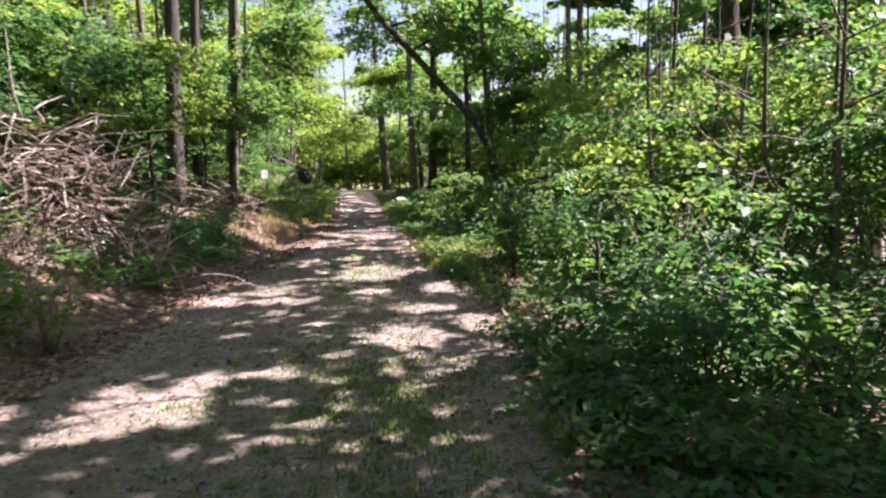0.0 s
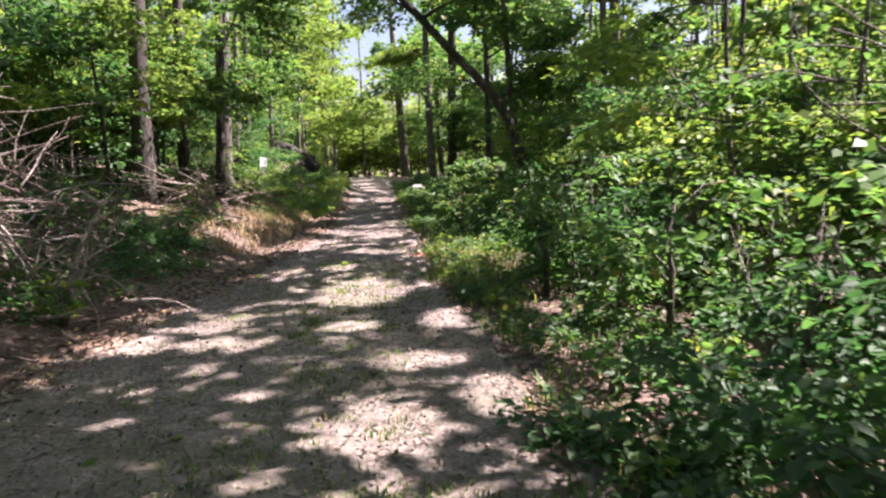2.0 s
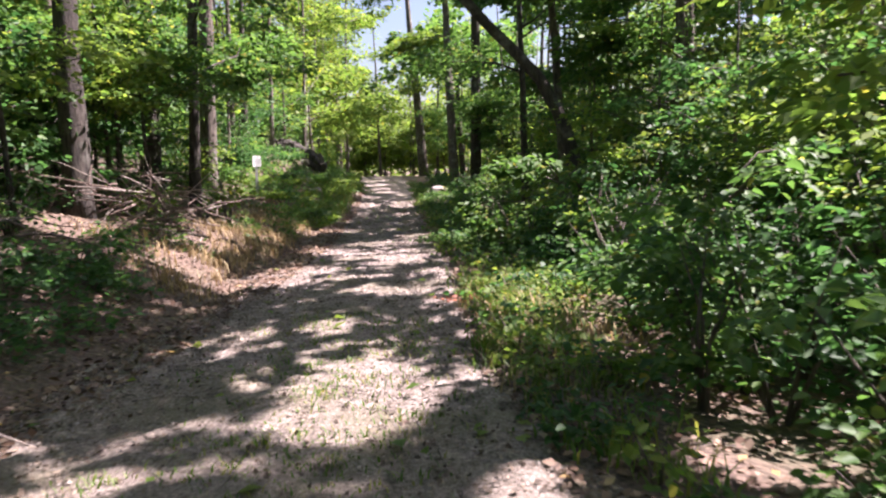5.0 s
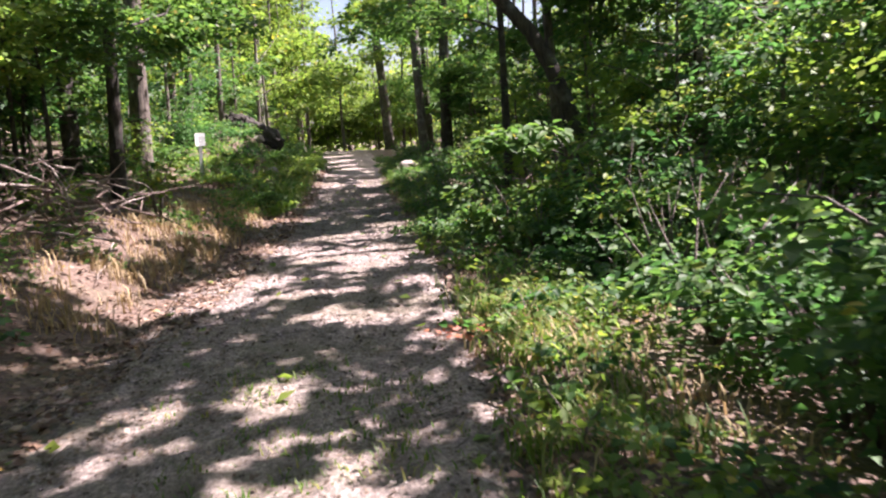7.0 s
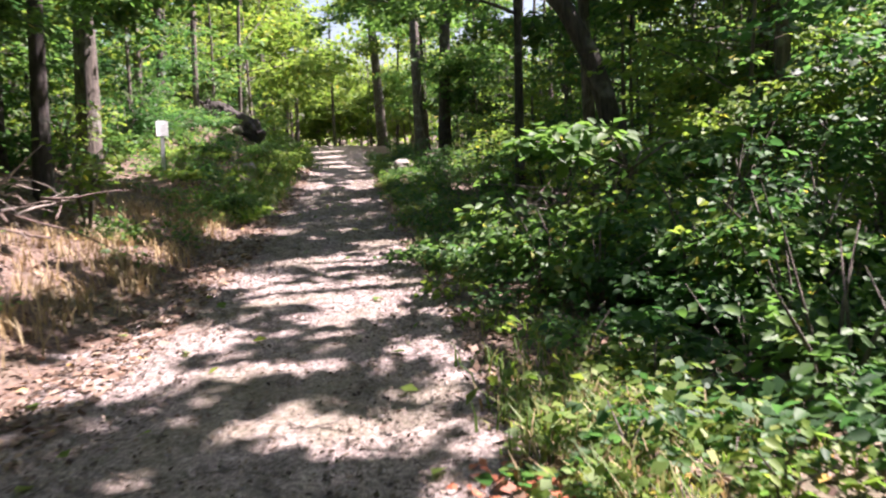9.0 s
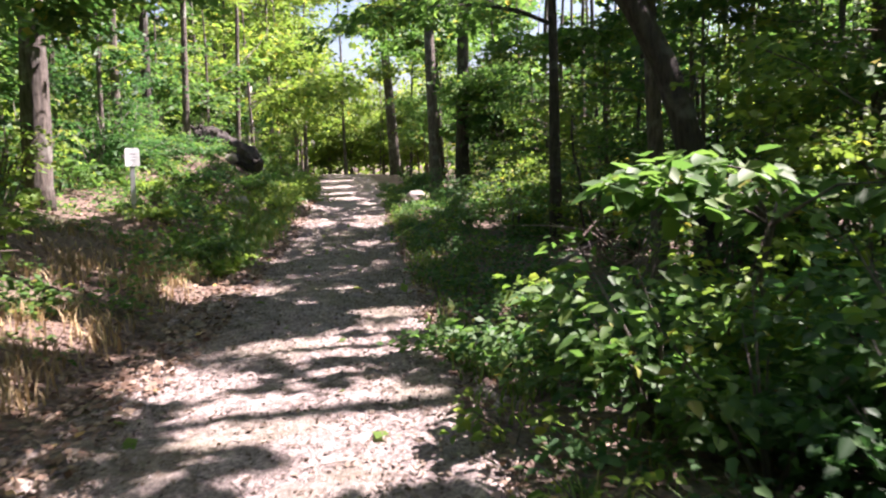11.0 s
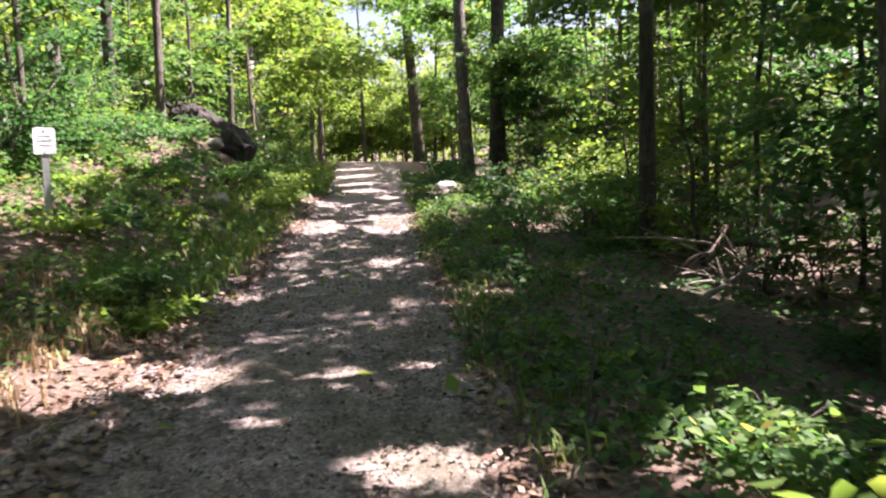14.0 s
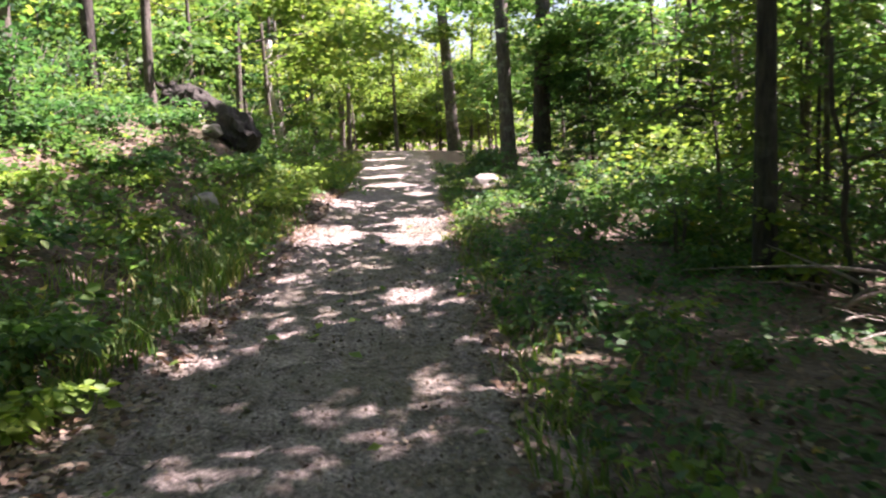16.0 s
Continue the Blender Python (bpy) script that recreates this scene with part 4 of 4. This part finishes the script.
sx, sy = -6.05, 28.7
sign = thing("trail_sign", "white trail sign plate on a grey steel post on the bank", "sign", "", (sx, sy, H(sx, sy)))
sign.rotation_euler = (0, radians(2), radians(40))
top = 1.62 - H(sx, sy)
box("post", (0.075, 0.03, top + 0.15), (0, 0, (top - 0.19) / 2), STEEL, sign)
plate = box("plate", (0.235, 0.012, 0.29), (0, -0.022, top - 0.14), WHITE, sign, 0.002, 0.035, "white painted plate")
for k, w in enumerate((0.13, 0.15, 0.11)):
    box("line_of_print", (w, 0.003, 0.014), (0, -0.0085, 0.06 - 0.05 * k), PRINT, plate, 0.0005)
for k in (-1, 1):
    box("bolt", (0.014, 0.008, 0.014), (0, -0.011, 0.115 * k), STEEL, plate, 0.003)


# ---- what nobody counts: grass, fallen leaves, pebbles ----
def ground_points(n, x0, x1, y0, y1):
    x, y = rng.uniform(x0, x1, n), rng.uniform(y0, y1, n)
    return x, y


def grass(x, y, high, mat, name, label, bend=0.5, width=0.007):
    n = len(x)
    z = path_top(x, y) - 0.01
    a = rng.uniform(0, 2 * math.pi, n)
    h = high * rng.uniform(0.45, 1.2, n)
    d = np.stack([np.cos(a), np.sin(a), np.zeros(n)], 1)
    s = np.stack([-np.sin(a), np.cos(a), np.zeros(n)], 1) * (width * rng.uniform(0.7, 1.4, n))[:, None]
    b = np.stack([x, y, z], 1)
    up = np.array([0, 0, 1.0])
    m = b + up * (h * 0.6)[:, None] + d * (h * 0.15 * bend)[:, None]
    t = b + up * (h * 0.95)[:, None] + d * (h * 0.75 * bend)[:, None]
    V = np.stack([b - s, b + s, m + s * 0.8, m - s * 0.8, t + s * 0.1, t - s * 0.1], 1).reshape(-1, 3)
    k = (np.arange(n) * 6)[:, None]
    F = np.concatenate([k + [0, 1, 2, 3], k + [3, 2, 4, 5]])
    ob = new(name, quads(name, V, len(F), F, mat))
    tagged(ob, label, "grass", kind="stuff")


def tufts(k, per, sx, sy, spread_r):
    """Grass grows in tufts: the places of k tufts of per blades."""
    cx, cy = np.repeat(sx, per), np.repeat(sy, per)
    return cx + rng.normal(0, spread_r, len(cx)), cy + rng.normal(0, spread_r, len(cy))


ty = rng.uniform(26, 50, 300)
x, y = tufts(300, 30, edge_l(ty) - np.abs(rng.normal(0, 0.45, 300)) + 0.05, ty, 0.10)
grass(x, y, 0.27, GRASS, "green_grass", "lush green grass along the foot of the bank", 1.0)
ty = rng.uniform(4, 50, 330)
x, y = tufts(330, 18, edge_r(ty) + np.abs(rng.normal(0, 0.45, 330)) - 0.05, ty, 0.09)
grass(x, y, 0.15, GRASS, "green_grass", "green grass on the verge of the track", 1.1)
ty = rng.uniform(16, 26.5, 80)
x, y = tufts(80, 30, edge_l(ty) - 0.3 - np.abs(rng.normal(0.15, 0.7, 80)), ty, 0.13)
grass(x, y, 0.2, STRAW, "dry_grass", "dry straw-coloured grass along the bank", 0.9)
ty = np.concatenate([rng.normal(16.5, 0.5, 26), rng.normal(15.0, 0.9, 20), rng.uniform(12, 17, 20)])
x, y = tufts(66, 26, edge_r(ty) + np.abs(rng.normal(0.35, 0.3, 66)), ty, 0.10)
grass(x, y, 0.16, GRASS, "green_grass", "bright grass clump in the sun on the verge", 1.0)
x, y = tufts(66, 20, edge_r(ty) + np.abs(rng.normal(0.5, 0.4, 66)), ty, 0.12)
grass(x, y, 0.14, STRAW, "dry_grass", "dry grass among green on the verge", 1.1)
ty = rng.uniform(2.5, 15, 420)
x, y = tufts(420, 16, -0.75 - 0.04 * ty + rng.normal(0, 0.42, 420), ty, 0.09)
ty = np.concatenate([ty, rng.uniform(1.2, 6.5, 430)])
cx = -0.25 + rng.normal(0, 0.55, 430)
x2, y2 = tufts(430, 14, cx, ty[-430:], 0.10)
x, y = np.concatenate([x, x2]), np.concatenate([y, y2])
grass(x, y, 0.05, GRASS, "short_grass", "short trodden grass along the middle of the track", 1.2, 0.005)


def scattered_leaves(x, y, size, name, label, mat=LITTER, lift=0.012):
    n = len(x)
    P = np.stack([x, y, path_top(x, y) + lift * rng.uniform(0.2, 2.2, n)], 1)
    A = rng.normal(0, 1, (n, 3)) * [1, 1, 0.22]
    N = rng.normal(0, 0.30, (n, 3)) + [0, 0, 1]
    ob = new(name, leaf_mesh(name, P, A, N, size * rng.uniform(0.5, 1.3, n), mat, 0.7))
    tagged(ob, label, "leaves", kind="stuff")


n = 42000
y = rng.uniform(3, 40, n)
side = rng.uniform(0, 1, n) < 0.6
d = rng.exponential(1.5, n)
x = np.where(side, edge_l(y) + 0.45 - d, edge_r(y) - 0.15 + d)
scattered_leaves(x, y, 0.068, "fallen_leaves", "brown fallen leaves lying thick beside the track")
n = 46000
y = rng.uniform(2, 36, n)
x = edge_l(y) + (edge_r(y) - edge_l(y)) * rng.beta(0.6, 0.6, n)
scattered_leaves(x, y, 0.034, "fallen_leaves", "small dry leaf bits strewn over the dirt track", BITS, lift=0.006)
n = 140
y = rng.uniform(3, 34, n)
x = edge_l(y) + (edge_r(y) - edge_l(y)) * rng.uniform(0, 1.1, n)
scattered_leaves(x, y, 0.11, "fallen_leaves", "yellow fallen leaves on the dirt track", LIME)


def pebbles(n):
    y = rng.uniform(2, 36, n) ** 1.0
    x = edge_l(y) + (edge_r(y) - edge_l(y)) * rng.uniform(0.03, 0.97, n)
    r = 0.006 + 0.012 * rng.uniform(0, 1, n) ** 3
    c = np.stack([x, y, path_top(x, y) + r * 0.2], 1)
    o = np.array([[1, 0, 0], [0, 1, 0], [-1, 0, 0], [0, -1, 0], [0.2, 0.1, 0.8]])
    V = (c[:, None, :] + o[None] * (r[:, None, None] * rng.uniform(0.6, 1.3, (n, 5, 1)))).reshape(-1, 3)
    F = [tuple(5 * i + k for k in t) for i in range(n) for t in ((0, 1, 4), (1, 2, 4), (2, 3, 4), (3, 0, 4))]
    ob = new("pebbles", mesh_from("pebbles", V.tolist(), F, STONE))
    tagged(ob, "small grey stones set in the dirt track", "stones", kind="stuff")


pebbles(12000)


def twigs(n):
    y = rng.uniform(2, 34, n)
    x = edge_l(y) - 0.6 + (edge_r(y) - edge_l(y) + 1.4) * rng.uniform(0, 1, n)
    a, ln = rng.uniform(0, math.pi, n), rng.uniform(0.05, 0.22, n)
    b = np.stack([x, y, path_top(x, y) + 0.012], 1)
    d = np.stack([np.cos(a), np.sin(a), rng.normal(0, 0.06, n)], 1) * ln[:, None]
    s1 = np.stack([-np.sin(a), np.cos(a), np.zeros(n)], 1) * 0.004
    up = np.array([0, 0, 0.007])
    V = np.stack([b - s1, b + s1, b + up, b + d - s1 * 0.6, b + d + s1 * 0.6, b + d + up * 0.6], 1).reshape(-1, 3)
    k = (np.arange(n) * 6)[:, None]
    F = np.concatenate([k + [0, 3, 5, 2], k + [1, 2, 5, 4]])
    tagged(new("twigs", quads("twigs", V, len(F), F, BARK)), "small brown twigs strewn over the dirt track", "twigs", kind="stuff")


twigs(1800)


# reddish leaves gathered at the edge of the track
RED = leaf_material("red fallen leaf", [(0.0, (0.30, 0.09, 0.05)), (0.6, (0.42, 0.15, 0.09)), (1.0, (0.5, 0.26, 0.16))], (1.3, 1.1, 1.0), 0.2, 0.6)
scattered_leaves(-0.42 + rng.normal(0, 0.14, 130), 15.68 + rng.normal(0, 0.13, 130), 0.07, "fallen_leaves", "reddish fallen leaves at the edge of the track", RED)
ty = np.concatenate([rng.normal(16.5, 0.5, 16), rng.uniform(12.5, 18, 30)])
herb_carpet(edge_r(ty) + np.abs(rng.normal(0.6, 0.4, 46)), ty, 34, 0.2, 0.075, LIME, "low_herbs", "light green weeds on the verge of the track")
ty = rng.uniform(2.5, 7.5, 70)
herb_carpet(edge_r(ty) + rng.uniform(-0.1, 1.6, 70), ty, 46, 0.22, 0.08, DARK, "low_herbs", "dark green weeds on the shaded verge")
ty = np.concatenate([rng.normal(21.3, 0.35, 26), rng.normal(23.1, 0.3, 20)])
herb_carpet(edge_r(ty) + np.where(ty > 22.4, 1.15, 0.3) + rng.normal(0, 0.25, 46), ty, 46, 0.24, 0.075, GREEN, "low_herbs", "green weeds on the verge of the track")


ty = rng.uniform(10.3, 16, 70)
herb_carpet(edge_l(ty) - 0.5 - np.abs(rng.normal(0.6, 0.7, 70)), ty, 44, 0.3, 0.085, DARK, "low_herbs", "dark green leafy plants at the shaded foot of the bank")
ty = rng.uniform(28.5, 39, 150)
herb_carpet(-6.9 + rng.normal(0, 1.1, 150), ty, 64, 0.26, 0.085, GREEN, "low_herbs", "green herbs covering the hump of the bank")
ty = rng.uniform(22.8, 32, 190)
herb_carpet(edge_r(ty) + 0.3 + rng.uniform(0, 1, 190) ** 1.5 * 5, ty, 30, 0.17, 0.07, DARK, "low_herbs", "sparse dark weeds among fallen leaves below the track")

# ---- dead trunks and poles among the trees ----
def snag(x, y, high, r0, lean, bark, label):
    z = H(x, y)
    ob = thing("dead_tree", label, "dead tree", "", (x, y, z - 0.1))
    line = [(lean * (k / 8) ** 1.3 + 0.03 * math.sin(k * 1.7), 0.02 * math.cos(k * 2.1), high * k / 8) for k in range(9)]
    part("trunk", tubes("trunk", [(line, [r0 * (1.3 if k == 0 else 1 - 0.05 * k) for k in range(9)], 10, 0.35)], bark), ob)
    for k in (4, 6):
        tw = limb_path(line[k], [rng.normal(0, 1), rng.normal(0, 1), 0.6], 0.6, 0, 4)
        part("branch_stub", tubes("branch_stub", [(tw, [r0 * 0.4, r0 * 0.3, r0 * 0.2, r0 * 0.15, 0.005], 6, 0.3)], bark), ob)


def dead_branch(points, r0, label, mat=DEADWOOD, name="fallen_branch"):
    """A bent branch on the ground with a forked end."""
    x, y, _ = points[0]
    ob = thing(name, label, "branch", "", (x, y, H(x, y)))
    line = [(a - x, b - y, H(a, b) - H(x, y) + c) for a, b, c in points]
    part("stem", tubes("stem", [(line, list(np.linspace(r0, r0 * 0.5, len(line))), 9, 0.3)], mat), ob)
    for k, way in ((1, (0.5, -0.5, 0.3)), (len(line) - 2, (0.7, 0.3, 0.5))):
        tw = limb_path(line[k], way, 0.5, -0.05, 5)
        part("fork", tubes("fork", [(tw, list(np.linspace(r0 * 0.5, 0.006, len(tw))), 6, 0.3)], mat), ob)


dead_branch([(0.3, 26.35, 0.05), (0.5, 26.4, 0.07), (0.62, 26.5, 0.2), (0.8, 26.6, 0.3), (1.05, 26.65, 0.32)], 0.035, "pale bent dead branch lying below the track")
dead_branch([(1.3, 29.3, 0.4), (1.9, 29.5, 0.45), (2.8, 29.8, 0.5), (3.8, 30.2, 0.5), (4.8, 30.4, 0.3)], 0.05, "thin fallen trunk lying across the undergrowth", BARK, "fallen_log")
snag(-8.6, 47.0, 3.4, 0.17, 0.2, BARK_PALE, "pale bleached dead trunk standing on the bank")
snag(-7.6, 45.0, 2.2, 0.12, -0.3, BARK_PALE, "short pale dead trunk standing on the bank")
snag(2.7, 31.6, 6.5, 0.045, 0.15, BARK_DARK, "thin dark pole of a dead young tree")
snag(1.35, 29.4, 2.4, 0.03, -0.25, BARK_DARK, "thin dark pole of a dead young tree")
snag(3.4, 29.8, 5.0, 0.04, -0.2, BARK_DARK, "thin dark pole of a dead young tree")
brush_pile(-7.2, 39.0, 46, 1.0, 1.6, 0.9, "pale dry branches tangled on the bank")
